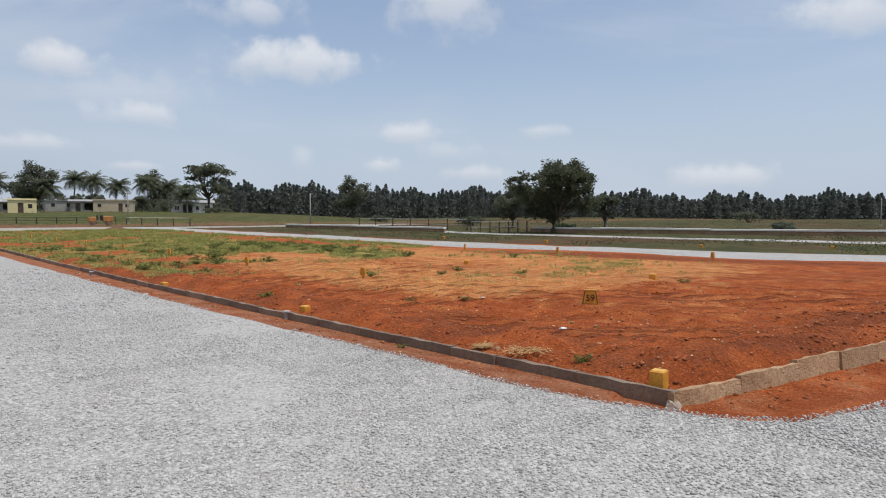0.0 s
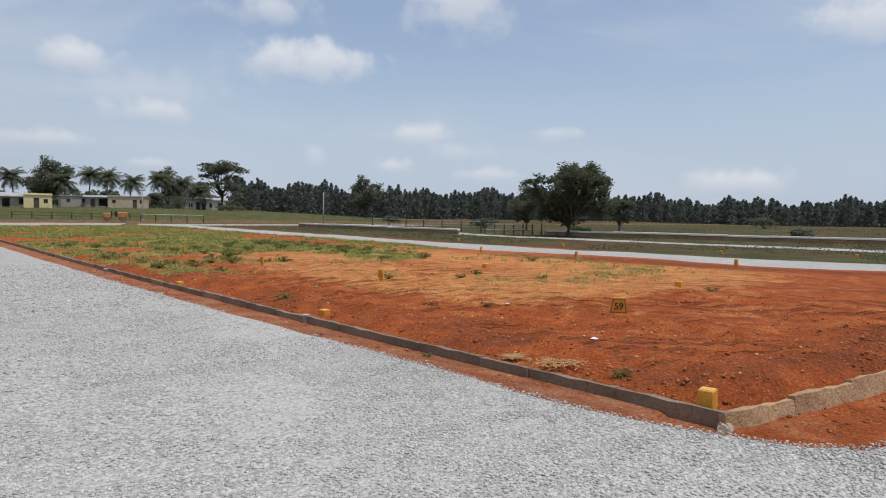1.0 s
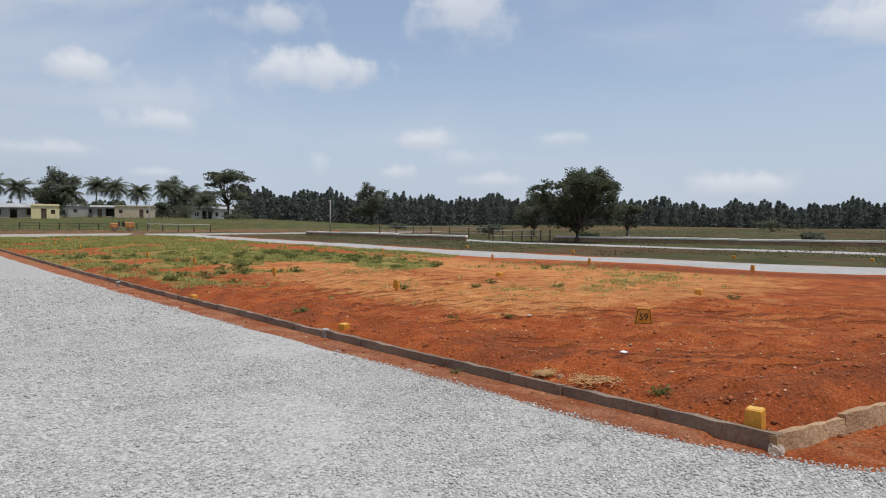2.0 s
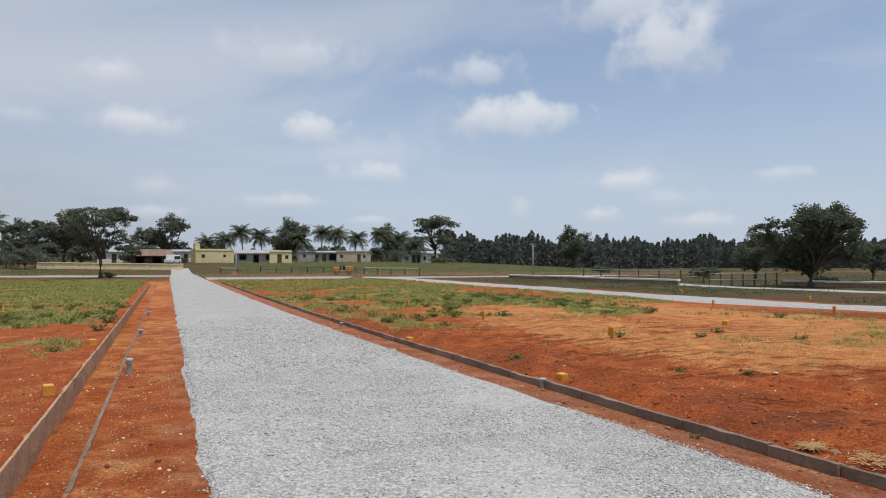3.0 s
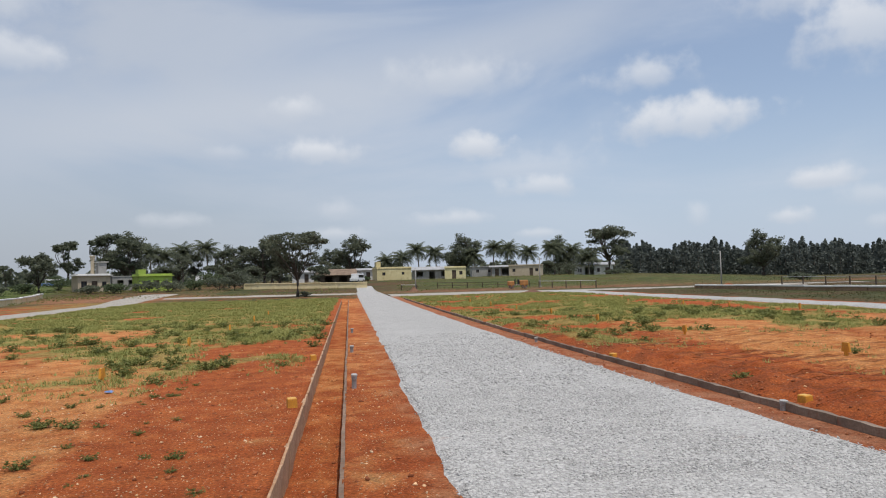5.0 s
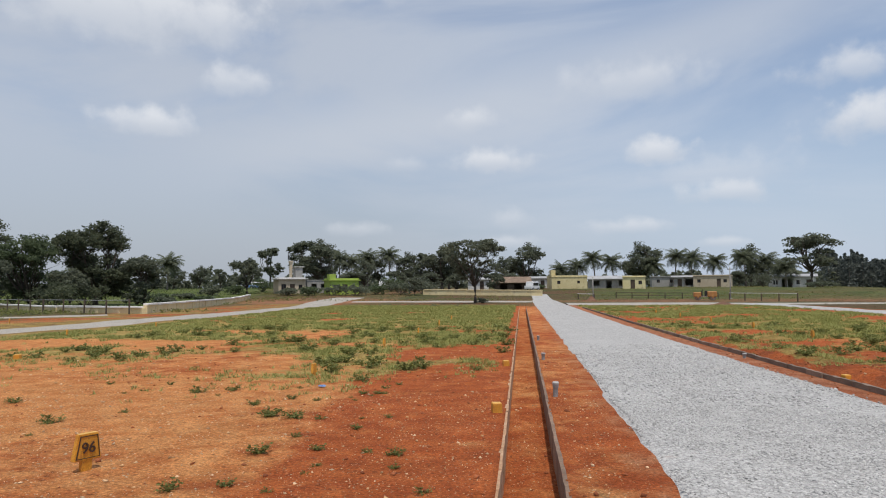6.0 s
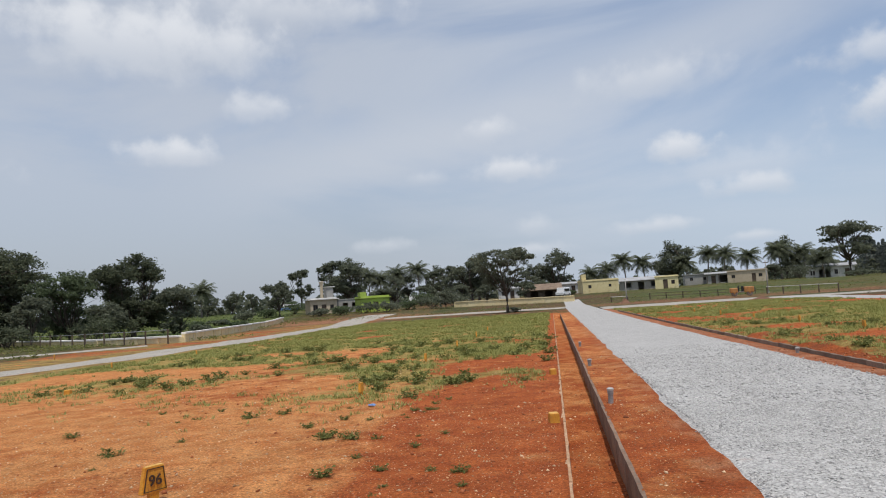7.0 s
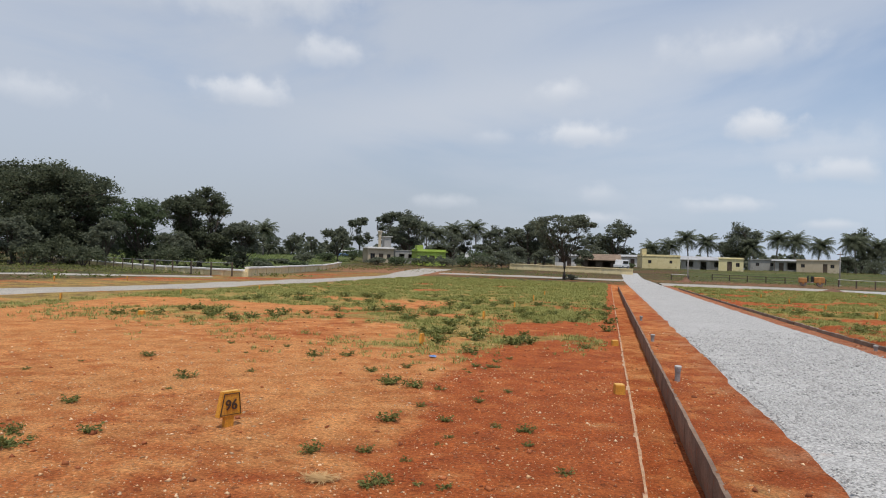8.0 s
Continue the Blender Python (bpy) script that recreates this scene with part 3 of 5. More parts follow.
def sand_cover(x, y):
    n = value_noise(x * 0.22 + 40, y * 0.22, 4)
    right = smooth(7.0, 9.5, x) * smooth(7.6, 10.6, y) * smooth(30, 22, y) * smooth(24, 18, x)
    left = smooth(-3.2, -4.4, x + 0.09 * (y - 8)) * smooth(58, 22, y) * (0.6 + 0.4 * smooth(7.0, 10.5, y))
    left = np.maximum(left, 0.12 * (x < DRAIN_L) * (x > -5.0))
    right = np.maximum(right, 0.16 * (x > kerb_x(y) + 0.9) * smooth(3.9, 6.0, y) * smooth(40, 30, y) * smooth(24, 18, x))
    trench = 0.55 * (x > DRAIN_L) * (x < DRAIN_R) + 0.52 * (x >= DRAIN_R) * (x < 1.0)
    left = np.maximum(left, trench)
    return np.clip(np.maximum(right * 0.90, left * 0.8) + 0.40 * n * np.maximum(right, left), 0, 1)


def dark_cover(x, y):
    n = value_noise(x * 0.5 + 80, y * 0.5, 4)
    into = np.minimum(x - kerb_x(y), y - kerb_y(x))
    near = np.exp(-((into - 0.9) / 1.5) ** 2) * (into > 0) * smooth(45, 20, y)
    back = np.exp(-((x - right_road_near(y) + 2.2) / 1.8) ** 2) * smooth(30, 18, y)
    return np.clip(near * 0.58 + back * 0.8 + 0.2 * n * (near + back), 0, 1)


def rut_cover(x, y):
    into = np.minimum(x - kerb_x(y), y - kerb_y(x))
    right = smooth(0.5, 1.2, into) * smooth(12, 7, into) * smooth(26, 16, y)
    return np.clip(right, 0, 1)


def meadow_cover(x, y):
    """The green field behind the cream boundary walls."""
    behind = np.where(x > -40, y - 50.6 - 0.416 * (-29.9 - x), y - 55.0 - 0.693 * (-40.2 - x))
    beside = -30.1 - 0.2615 * (y - 50.6) - x
    bearing, far = np.degrees(np.arctan2(x, np.maximum(y, 1))), np.hypot(x, y)
    rise = 0.5 * smooth(100, 108, far) * smooth(4, 8, bearing) * smooth(40, 30, bearing) * smooth(205, 185, far)
    return np.maximum(smooth(0.0, 1.2, np.minimum(behind, beside)), rise) * (0.85 + 0.15 * value_noise(x * 0.2, y * 0.2, 3))


def dust_cover(x, y):
    """Stone dust blown and washed off the gravel."""
    into = np.minimum(x - kerb_x(y), y - kerb_y(x))
    gutter = 0.8 * smooth(0.10, 0.0, into) * (x > road_right(y) - 0.2) * (y > 1) * (y < 72) * smooth(26, 20, x) * np.where(x > 5.35, 0.35, 1.0)
    strip = 0.45 * smooth(-0.55, 0.05, x) * (x < 1) * (y < 84)
    verge = 0.35 * smooth(-19.5, -21.5, x) * smooth(-46, -36, x) + 0.5 * smooth(82, 86, y) * smooth(110, 95, y)
    return np.clip(np.maximum(np.maximum(gutter, strip), verge), 0, 1)


def field_cover(x, y):
    far = np.hypot(x, y)
    return np.clip(smooth(96, 112, far) * smooth(-22, -17, np.degrees(np.arctan2(x, np.maximum(y, 1)))) + 0.6 * smooth(62, 72, y) * smooth(-24, -18, x) + 0.85 * smooth(3.5, 6.0, x - right_road_near(y)) + 0.42 * smooth(-19.5, -21.5, x) + 0.5 * smooth(-32, -36, x) + 0.4 * smooth(80, 86, y), 0, 1)


# ---- ground ----
def build_ground():
    xs = graded((-9.0, 13.0), 0.085, (-2500, 2500), 1.09)
    xs = [v for v in xs if min(abs(v - DRAIN_L), abs(v - DRAIN_R)) > 0.03]
    xs = np.array(sorted(xs + [DRAIN_L, DRAIN_L + 0.012, DRAIN_R - 0.012, DRAIN_R]))
    ys = np.array(graded((2.4, 15.0), 0.085, (-2500, 2500), 1.045))
    gx, gy = np.meshgrid(xs, ys)
    z = ground_z(gx, gy)
    verts = np.stack([gx, gy, z], -1).reshape(-1, 3)
    w, h = len(xs), len(ys)
    i = (np.arange(h - 1)[:, None] * w + np.arange(w - 1)).ravel()
    faces = np.stack([i, i + 1, i + w + 1, i + w], 1)
    me = raw_mesh("ground", verts, faces, SOIL)
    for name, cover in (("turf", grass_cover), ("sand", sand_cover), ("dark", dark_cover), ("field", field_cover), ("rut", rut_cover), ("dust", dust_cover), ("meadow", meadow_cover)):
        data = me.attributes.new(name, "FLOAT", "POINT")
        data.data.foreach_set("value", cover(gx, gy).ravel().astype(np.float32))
    me.polygons.foreach_set("use_smooth", [True] * len(me.polygons))
    return tagged(new("ground", me), "red laterite soil with sandy and grassy patches", "ground", kind="structure")


build_ground()


# ---- roads ----
def strip_mesh(name, rows, label, lift=0.03, columns=14, ragged=0.10, rim_from=-99.0, first_rim=True, material=None):
    """A gravel road from rows of two edge points: ragged at the sides, thin at the rim."""
    verts, w = [], columns + 1
    for n, ((ax, ay), (bx, by)) in enumerate(rows):
        a, b = np.array((ax, ay)), np.array((bx, by))
        span = np.linalg.norm(b - a)
        way = (b - a) / span
        a = a + way * ragged * float(value_noise(np.array(ax * 1.3 + 7), np.array(ay * 1.3), 3)) * 0.6
        b = b + way * ragged * float(value_noise(np.array(bx * 1.3 + 60), np.array(by * 1.3), 3)) * 0.6
        for k in np.linspace(0, 1, w):
            p = a + (b - a) * k
            left = k * span if first_rim else 9.0
            right = (1 - k) * span if p[1] > rim_from else 9.0
            rim = min(left, right)
            base = gz(max(p[0], 0.21) if abs(p[0]) < 0.3 else p[0], p[1]) if rim > 0.3 else 0.0
            verts.append((p[0], p[1], base + lift * min(1, rim / 0.12) - 0.02 * (rim < 0.01)))
    verts = np.array(verts)
    verts[:, 2] += 0.012 * value_noise(verts[:, 0] * 1.1, verts[:, 1] * 1.1, 3)
    n = len(rows)
    i = (np.arange(n - 1)[:, None] * w + np.arange(columns)).ravel()
    me = raw_mesh(name, verts, np.stack([i, i + 1, i + w + 1, i + w], 1), material or GRAVEL)
    me.polygons.foreach_set("use_smooth", [True] * len(me.polygons))
    return tagged(new(name, me), label, "road", kind="structure")


def lines(a, b, step, growth=1.0):
    out = [a]
    while out[-1] < b:
        out.append(out[-1] + step)
        step *= growth
    return out


def road_height(x, y):
    return 0.03 + 0.012 * value_noise(x * 1.1, y * 1.1, 3)


strip_mesh("road_main", [((0.06, y), (float(road_right(y)), y)) for y in lines(-14, 121, 0.16, 1.006)],
           "pale crushed granite gravel road with ragged edges", columns=30, ragged=0.05, rim_from=3.6)
strip_mesh("road_side", [((x, -5.5 - 0.17 * x), (x, min(float(side_edge(x)), 4.2))) for x in lines(4.0, 70, 0.12, 1.03)],
           "pale crushed granite gravel side road", lift=0.026, columns=40)
strip_mesh("road_cross_left", [((x, 86.5 - 0.15 * x), (x, 91.5 - 0.12 * x)) for x in lines(-24, 0, 1.0)], "narrow pale gravel cross road", 0.10, 6, material=DUSTY_GRAVEL)
strip_mesh("road_cross_right", [((x, 72.0 + 0.05 * x), (x, 80.0 - 0.08 * x)) for x in lines(3.5, 60, 1.0, 1.02)], "narrow pale gravel cross road", 0.10, 6, material=DUSTY_GRAVEL)
strip_mesh("road_right", [((float(right_road_near(y)), y), (float(right_road_near(y)) + 3.0 + 1.6 * math.exp(-(y - 8) / 12), y)) for y in lines(-10, 78, 0.6)],
           "pale gravel road behind the plots", 0.08, 8)
strip_mesh("road_outer", [((37.0 + 6 * math.exp(-(y - 12) / 12), y), (38.6 + 7 * math.exp(-(y - 12) / 12), y)) for y in lines(-6, 56, 0.8)],
           "thin pale gravel track past the grass verge", 0.06, 5)
strip_mesh("road_left", [((-21.4 - 2.8 * math.exp(-(y - 22) / 9) - 4.5 * float(smooth(62, 100, y)), y), (-24.6 - 3.6 * math.exp(-(y - 22) / 9) - 7.5 * float(smooth(62, 104, y)), y))
                         for y in lines(8, 108, 0.8)], "pale gravel road curving towards the village", 0.05, 8, material=DUSTY_GRAVEL)
strip_mesh("road_left_outer", [((-30.5 - 0.9 * k, 47.0 - 0.8 * k), (-32.0 - 0.9 * k, 49.0 - 0.8 * k)) for k in lines(0, 26, 0.8)],
           "thin pale gravel track by the boundary wall", 0.05, 5, material=DUSTY_GRAVEL)


# ---- trees ----
def limb(bm, a, b, r0, r1, rng, bend=0.15, steps=5, sides=6):
    a, b = Vector(a), Vector(b)
    span = (b - a).length
    sway = Vector(np.clip((rng.normal(), rng.normal(), abs(rng.normal()) * 0.6), -1.3, 1.3)) * span * bend
    points = [a.lerp(b, k / steps) + sway * math.sin(math.pi * k / steps) for k in range(steps + 1)]
    tube(bm, points, [r0 + (r1 - r0) * k / steps for k in range(steps + 1)], sides)
    return points


def crown_points(clumps, count, rng, twigs=16):
    """Leaf places: each clump (centre, radius) carries many small tufts on its skin, thicker on top, and some leaves within."""
    sizes = np.array([r[0] * r[1] * r[2] for _, r in clumps]) ** (2 / 3)
    centre = np.repeat(np.array([c for c, _ in clumps]), twigs, 0)
    radius = np.repeat(np.array([r for _, r in clumps]), twigs, 0)
    n = len(centre)
    ways = rng.normal(size=(n, 3))
    ways[:, 2] = np.where(rng.uniform(0, 1, n) < 0.45, np.abs(ways[:, 2]), ways[:, 2])
    ways /= np.linalg.norm(ways, axis=1)[:, None]
    tufts = centre + ways * radius * rng.uniform(0.45, 1.0, n)[:, None]
    spread = radius * rng.uniform(0.13, 0.26, n)[:, None]
    weight = np.repeat(sizes, twigs) * rng.uniform(0.5, 1.5, n)
    pick = rng.choice(n, count, p=weight / weight.sum())
    off = np.clip(rng.normal(size=(count, 3)), -1.8, 1.8)
    off[:, 2] *= 0.75
    return tufts[pick] + off * spread[pick]


def tree(label, x, y, height, clear, radius, crown, leaf, count, clumps, seed, leaves=LEAF_DARK, bark=BARK, trunk=0.2, flat=1.0, name="tree", group="", lean=0.0, tight=1.0, dome=0.0):
    """A broadleaved tree: trunk, limbs that reach each clump of the crown, and a crown of many small leaves."""
    rng = np.random.default_rng(seed)
    ob = thing(name, pose(x, y, gz(x, y) - 0.05), label, "tree", group)
    bm = bmesh.new()
    fork = Vector((lean * 0.4, rng.normal() * 0.1, clear))
    tube(bm, [(0, 0, -0.15), (lean * 0.1, 0, clear * 0.3), (lean * 0.25, 0, clear * 0.7), fork], [trunk * 1.35, trunk, trunk * 0.88, trunk * 0.8], 9)
    middle = height - crown / 2
    made = []
    for k in range(clumps):
        a = 2.399 * k + rng.uniform(-0.3, 0.3)
        u = math.sqrt((k + 0.6) / clumps)
        level = rng.uniform(-0.48, 0.42) * (1 - 0.3 * u)
        if k % 3 == 0:
            level = 0.34 * (1 - 0.5 * u)
        if dome:
            level = (0.40, -0.42, 0.05, 0.30, -0.20)[k % 5] * math.sqrt(max(0.15, 1 - dome * u * u)) + rng.uniform(-0.06, 0.06)
        c = np.array((lean + math.cos(a) * u * radius * 0.72, math.sin(a) * u * radius * 0.72, middle + level * crown))
        r = tight * radius * rng.uniform(0.26, 0.42) * (1.15 - 0.3 * u)
        made.append((c, np.array((r, r, min(r * 0.8 * flat, crown * 0.4)))))
        path = limb(bm, fork - Vector((0, 0, rng.uniform(0, clear * 0.15))), c, trunk * rng.uniform(0.3, 0.5), trunk * 0.08, rng)
        for _ in range(3):
            tip = Vector(c) + Vector(np.clip(rng.normal(size=3), -1.1, 1.1)) * r * 0.5
            limb(bm, path[3], tip, trunk * 0.14, trunk * 0.04, rng, 0.1, 3, 4)
    part("trunk", bm, bark, ob, smooth=True)
    verts, faces = leaf_arrays(crown_points(made, count, rng), leaf, rng, 0.15)
    crown_ob = new("crown", raw_mesh("crown", verts, faces, leaves))
    crown_ob.parent = ob
    return ob


def palm(label, x, y, height, seed, fronds=38, length=3.7):
    """A coconut palm: a bending trunk and arching fronds with drooping leaflets."""
    rng = np.random.default_rng(seed)
    ob = thing("coconut_palm", pose(x, y, gz(x, y) - 0.05, 0, 0, rng.uniform(0, 360)), label, "palm", "coconut palms by the village")
    bm = bmesh.new()
    lean = rng.uniform(0.2, 0.9)
    tube(bm, [(lean * (k / 6) ** 2, 0, height * k / 6 - 0.1 * (k == 0)) for k in range(7)], [0.26, 0.2, 0.17, 0.16, 0.15, 0.14, 0.16], 8)
    part("trunk", bm, PALE_BARK, ob, smooth=True)
    head = np.array((lean, 0, height))
    verts, faces = [], []
    for k in range(fronds):
        a = 2.399 * k
        rise = 1.40 - 1.75 * k / fronds + rng.normal() * 0.12
        out = np.array((math.cos(a), math.sin(a), 0))
        spine, p, e = [], head.copy(), rise
        for s in range(9):
            spine.append(p.copy())
            p = p + (out * math.cos(e) + np.array((0, 0, math.sin(e)))) * length / 8
            e -= 0.13 + 0.08 * rng.random()
        across = np.array((-out[1], out[0], 0))
        for s in range(1, 9):
            q, prev = spine[s], spine[s - 1]
            wide = length * 0.30 * math.sin(math.pi * (0.12 + 0.8 * s / 9))
            for side in (-1, 1):
                for f in (0.0, 0.5):
                    b0 = prev + (q - prev) * f
                    b1 = prev + (q - prev) * (f + 0.45)
                    tip = b1 + across * side * wide + (q - prev) * 0.5 - np.array((0, 0, wide * rng.uniform(0.35, 0.8)))
                    n = len(verts)
                    verts += [b0, b1, tip]
                    faces.append((n, n + 1, n + 2))
    crown_ob = new("crown", raw_mesh("crown", np.array(verts), np.array(faces), LEAF_PALM))
    crown_ob.parent = ob
    return ob


def bush(label, x, y, width, height, seed, leaves=LEAF_MID, count=900, leaf=0.35):
    """A shrub: stems from one root and a low uneven crown."""
    rng = np.random.default_rng(seed)
    ob = thing("shrub", pose(x, y, gz(x, y) - 0.03), label, "shrub", "shrubs at the edge of the fields")
    bm = bmesh.new()
    made = []
    for k in range(7):
        a, u = 2.399 * k, math.sqrt((k + 0.3) / 7)
        c = np.array((math.cos(a) * u * width * 0.36, math.sin(a) * u * width * 0.36, height * rng.uniform(0.4, 0.68)))
        made.append((c, np.array((width * 0.22, width * 0.22, height * 0.36)) * rng.uniform(0.7, 1.2)))
        limb(bm, (0, 0, -0.1), c, 0.06, 0.02, rng, 0.1, 4, 5)
    part("stalk", bm, BARK, ob)
    verts, faces = leaf_arrays(crown_points(made, count, rng), leaf, rng, 0.1)
    crown_ob = new("crown", raw_mesh("crown", verts, faces, leaves))
    crown_ob.parent = ob
    return ob


def stand(base, azimuth, far, scale, turn, tall=1.0, label=""):
    """A copy of a tree at another place and size."""
    x, y = polar(azimuth, far)
    m = pose(x, y, gz(x, y) - 0.05, 0, 0, turn) @ Matrix.Diagonal((scale, scale, scale * tall, 1))
    ob = copy_thing(base, m)
    if label:
        ob["label"] = label
    return ob


def eucalyptus_wood():
    """The plantation: slim trees in rows, too many to count."""
    rng = np.random.default_rng(31)
    verts, faces, index, count = [], [], [], 0
    for row in range(5):
        for azimuth in np.arange(22.8, 92, 0.42):
            a = azimuth + rng.uniform(-0.3, 0.3)
            far = 205 + row * 9 + 0.5 * (a - 23) + rng.uniform(-3, 3)
            x, y = polar(a, far)
            z = gz(x, y)
            tall = (9.0 - 1.6 * float(smooth(42, 66, a)) + 0.9 * math.sin(a * 0.9) + 0.8 * math.sin(a * 2.3 + 1)) * rng.uniform(0.80, 1.12) * (0.96 + 0.02 * row)
            n = 380
            up = rng.uniform(0.0, 1.0, n) ** 0.9
            wide = (2.6 * (1 - up) ** 0.7 + 0.15) * rng.uniform(0.2, 1.0, n) * (0.9 + 0.2 * np.sin(up * 19 + a * 7))
            turn = rng.uniform(0, 6.283, n)
            places = np.stack([x + np.cos(turn) * wide, y + np.sin(turn) * wide, z + up * tall], 1)
            v, f = leaf_arrays(places, 0.70, rng, 0.5, 0.65)
            verts.append(v), faces.append(f + count), index.append(np.zeros(len(f)))
            count += len(v)
            r = 0.13
            v = np.array([(x + r * math.cos(k), y + r * math.sin(k), z + h) for h in (-0.2, tall * 0.8) for k in (0, 2.09, 4.19)])
            f = np.array([(0, 1, 4), (0, 4, 3), (1, 2, 5), (1, 5, 4), (2, 0, 3), (2, 3, 5)])
            verts.append(v), faces.append(f + count), index.append(np.ones(len(f)))
            count += 6
    me = raw_mesh("eucalyptus_wood", np.concatenate(verts), np.concatenate(faces), None, (LEAF_EUC, PALE_BARK), np.concatenate(index))
    tagged(new("eucalyptus_wood", me), "dark dense plantation of slim eucalyptus trees", "wood", kind="stuff")


eucalyptus_wood()

def skyline_scrub():
    """Low scrub and hedges far behind the village and the fields."""
    rng = np.random.default_rng(71)
    places = []
    for azimuth in np.arange(-80, 24, 0.5):
        for far in (205, 225):
            a = azimuth + rng.uniform(-0.3, 0.3)
            x, y = polar(a, far + rng.uniform(-8, 8))
            tall = 3.2 + 1.6 * math.sin(a * 0.7) + 1.2 * math.sin(a * 1.9 + 1) + rng.uniform(0, 1.5)
            n = 70
            up = rng.uniform(-0.05, 1, n)
            wide = 3.2 * np.sqrt(1 - np.clip(up, 0, 0.95)) * rng.uniform(0.1, 1, n)
            turn = rng.uniform(0, 6.283, n)
            places.append(np.stack([x + np.cos(turn) * wide, y + np.sin(turn) * wide, gz(x, y) + up * tall], 1))
    verts, faces = leaf_arrays(np.concatenate(places), 1.2, rng, 0.1, 0.7)
    tagged(new("skyline_scrub", raw_mesh("skyline_scrub", verts, faces, LEAF_DARK)), "distant hedges and scrub along the skyline", "scrub", kind="stuff")


skyline_scrub()

# trees with a place of their own
x, y = polar(51.6, 57)
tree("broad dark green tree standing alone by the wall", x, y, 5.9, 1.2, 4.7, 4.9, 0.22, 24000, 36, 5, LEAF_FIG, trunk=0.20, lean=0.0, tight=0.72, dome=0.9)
x, y = polar(21.9, 160)
tree("tall flat-topped acacia on the green rise", x, y, 11.6, 3.6, 6.2, 7.4, 0.5, 6500, 26, 8, LEAF_DARK, trunk=0.34, flat=0.58, name="acacia_tree", tight=0.92)
x, y = polar(-4.4, 80)
tree("open-crowned young tree with bare forked limbs at the plot corner", x, y, 7.9, 2.2, 4.9, 5.2, 0.24, 11000, 26, 28, LEAF_DARK, trunk=0.17, flat=0.75, tight=0.68, dome=0.85)
x, y = polar(-44.8, 96)
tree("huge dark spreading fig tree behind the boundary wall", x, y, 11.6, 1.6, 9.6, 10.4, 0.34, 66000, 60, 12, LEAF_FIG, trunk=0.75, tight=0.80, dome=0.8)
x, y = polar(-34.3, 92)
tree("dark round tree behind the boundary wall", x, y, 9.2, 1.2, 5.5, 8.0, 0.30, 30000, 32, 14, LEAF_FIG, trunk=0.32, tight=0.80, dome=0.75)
x, y = polar(-38.6, 90)
tree("lighter green feathery tree between two dark ones", x, y, 7.8, 1.0, 4.8, 7.0, 0.26, 18000, 24, 16, LEAF_MID, trunk=0.25, tight=0.9, dome=0.8)

# a few kinds, copied along the skyline
x, y = polar(0.2, 185)
round_tree = tree("dense dark mango tree behind the houses", x, y, 11.0, 2.4, 6.0, 8.6, 0.5, 6500, 18, 41, LEAF_DARK, trunk=0.4, dome=0.7, group="trees behind the village")
x, y = polar(-18.9, 165)
tall_tree = tree("tall grey-green tree with gaps in its crown", x, y, 12.2, 4.0, 4.0, 8.6, 0.5, 4200, 15, 43, LEAF_GREY, trunk=0.3, group="trees behind the village")
x, y = polar(-23.2, 130)
small_tree = tree("small round dark tree with a low crown", x, y, 7.0, 1.3, 3.2, 5.8, 0.4, 4200, 14, 47, LEAF_DARK, trunk=0.2, group="trees behind the village")
for azimuth, far, scale, turn, tall in ((9.7, 182, 0.95, 80, 1.0), (17.8, 176, 0.82, 200, 1.0), (-17.4, 180, 1.05, 30, 1.0), (-1.6, 188, 0.7, 140, 1.0),
                                        (-28.7, 175, 0.55, 250, 0.95), (-26.8, 185, 0.5, 20, 1.0), (-7.0, 150, 0.85, 310, 0.9), (-9.6, 170, 0.75, 110, 1.0),
                                        (-13.6, 150, 0.55, 70, 1.0), (47.8, 75, 0.42, 15, 1.0), (-52.5, 105, 1.25, 60, 1.0), (33.5, 190, 0.95, 90, 1.0), (8.9, 186, 0.7, 190, 0.9)):
    stand(round_tree, azimuth, far, scale, turn, tall)
for azimuth, far, scale, turn, tall in ((-21.3, 165, 0.85, 60, 1.0), (-17.1, 162, 0.88, 190, 1.0), (-8.6, 155, 0.72, 240, 1.0), (-10.3, 158, 0.66, 20, 1.0), (-12.4, 166, 0.60, 170, 1.0), (-6.4, 150, 0.85, 15, 1.0), (-25.2, 195, 0.5, 130, 1.0),
                                        (-30.2, 195, 0.55, 300, 1.0)):
    stand(tall_tree, azimuth, far, scale, turn, tall)
for azimuth, far, scale, turn, tall in ((-31.0, 88, 0.9, 120, 1.0), (-9.4, 118, 0.55, 45, 0.9), (-2.6, 135, 0.75, 10, 0.8), (-5.8, 128, 0.8, 210, 0.7), (-41.0, 84, 0.8, 280, 1.0),
                                        (-47.0, 84, 0.85, 80, 0.9), (55.4, 82, 0.6, 130, 1.0), (-36.0, 84, 0.7, 10, 0.9), (-14.6, 138, 0.8, 170, 0.8), (-10.9, 145, 0.8, 40, 0.85), (-7.9, 142, 0.75, 100, 0.8), (-1.0, 150, 0.8, 70, 0.7), (16.9, 168, 0.7, 60, 0.8)):
    stand(small_tree, azimuth, far, scale, turn, tall)

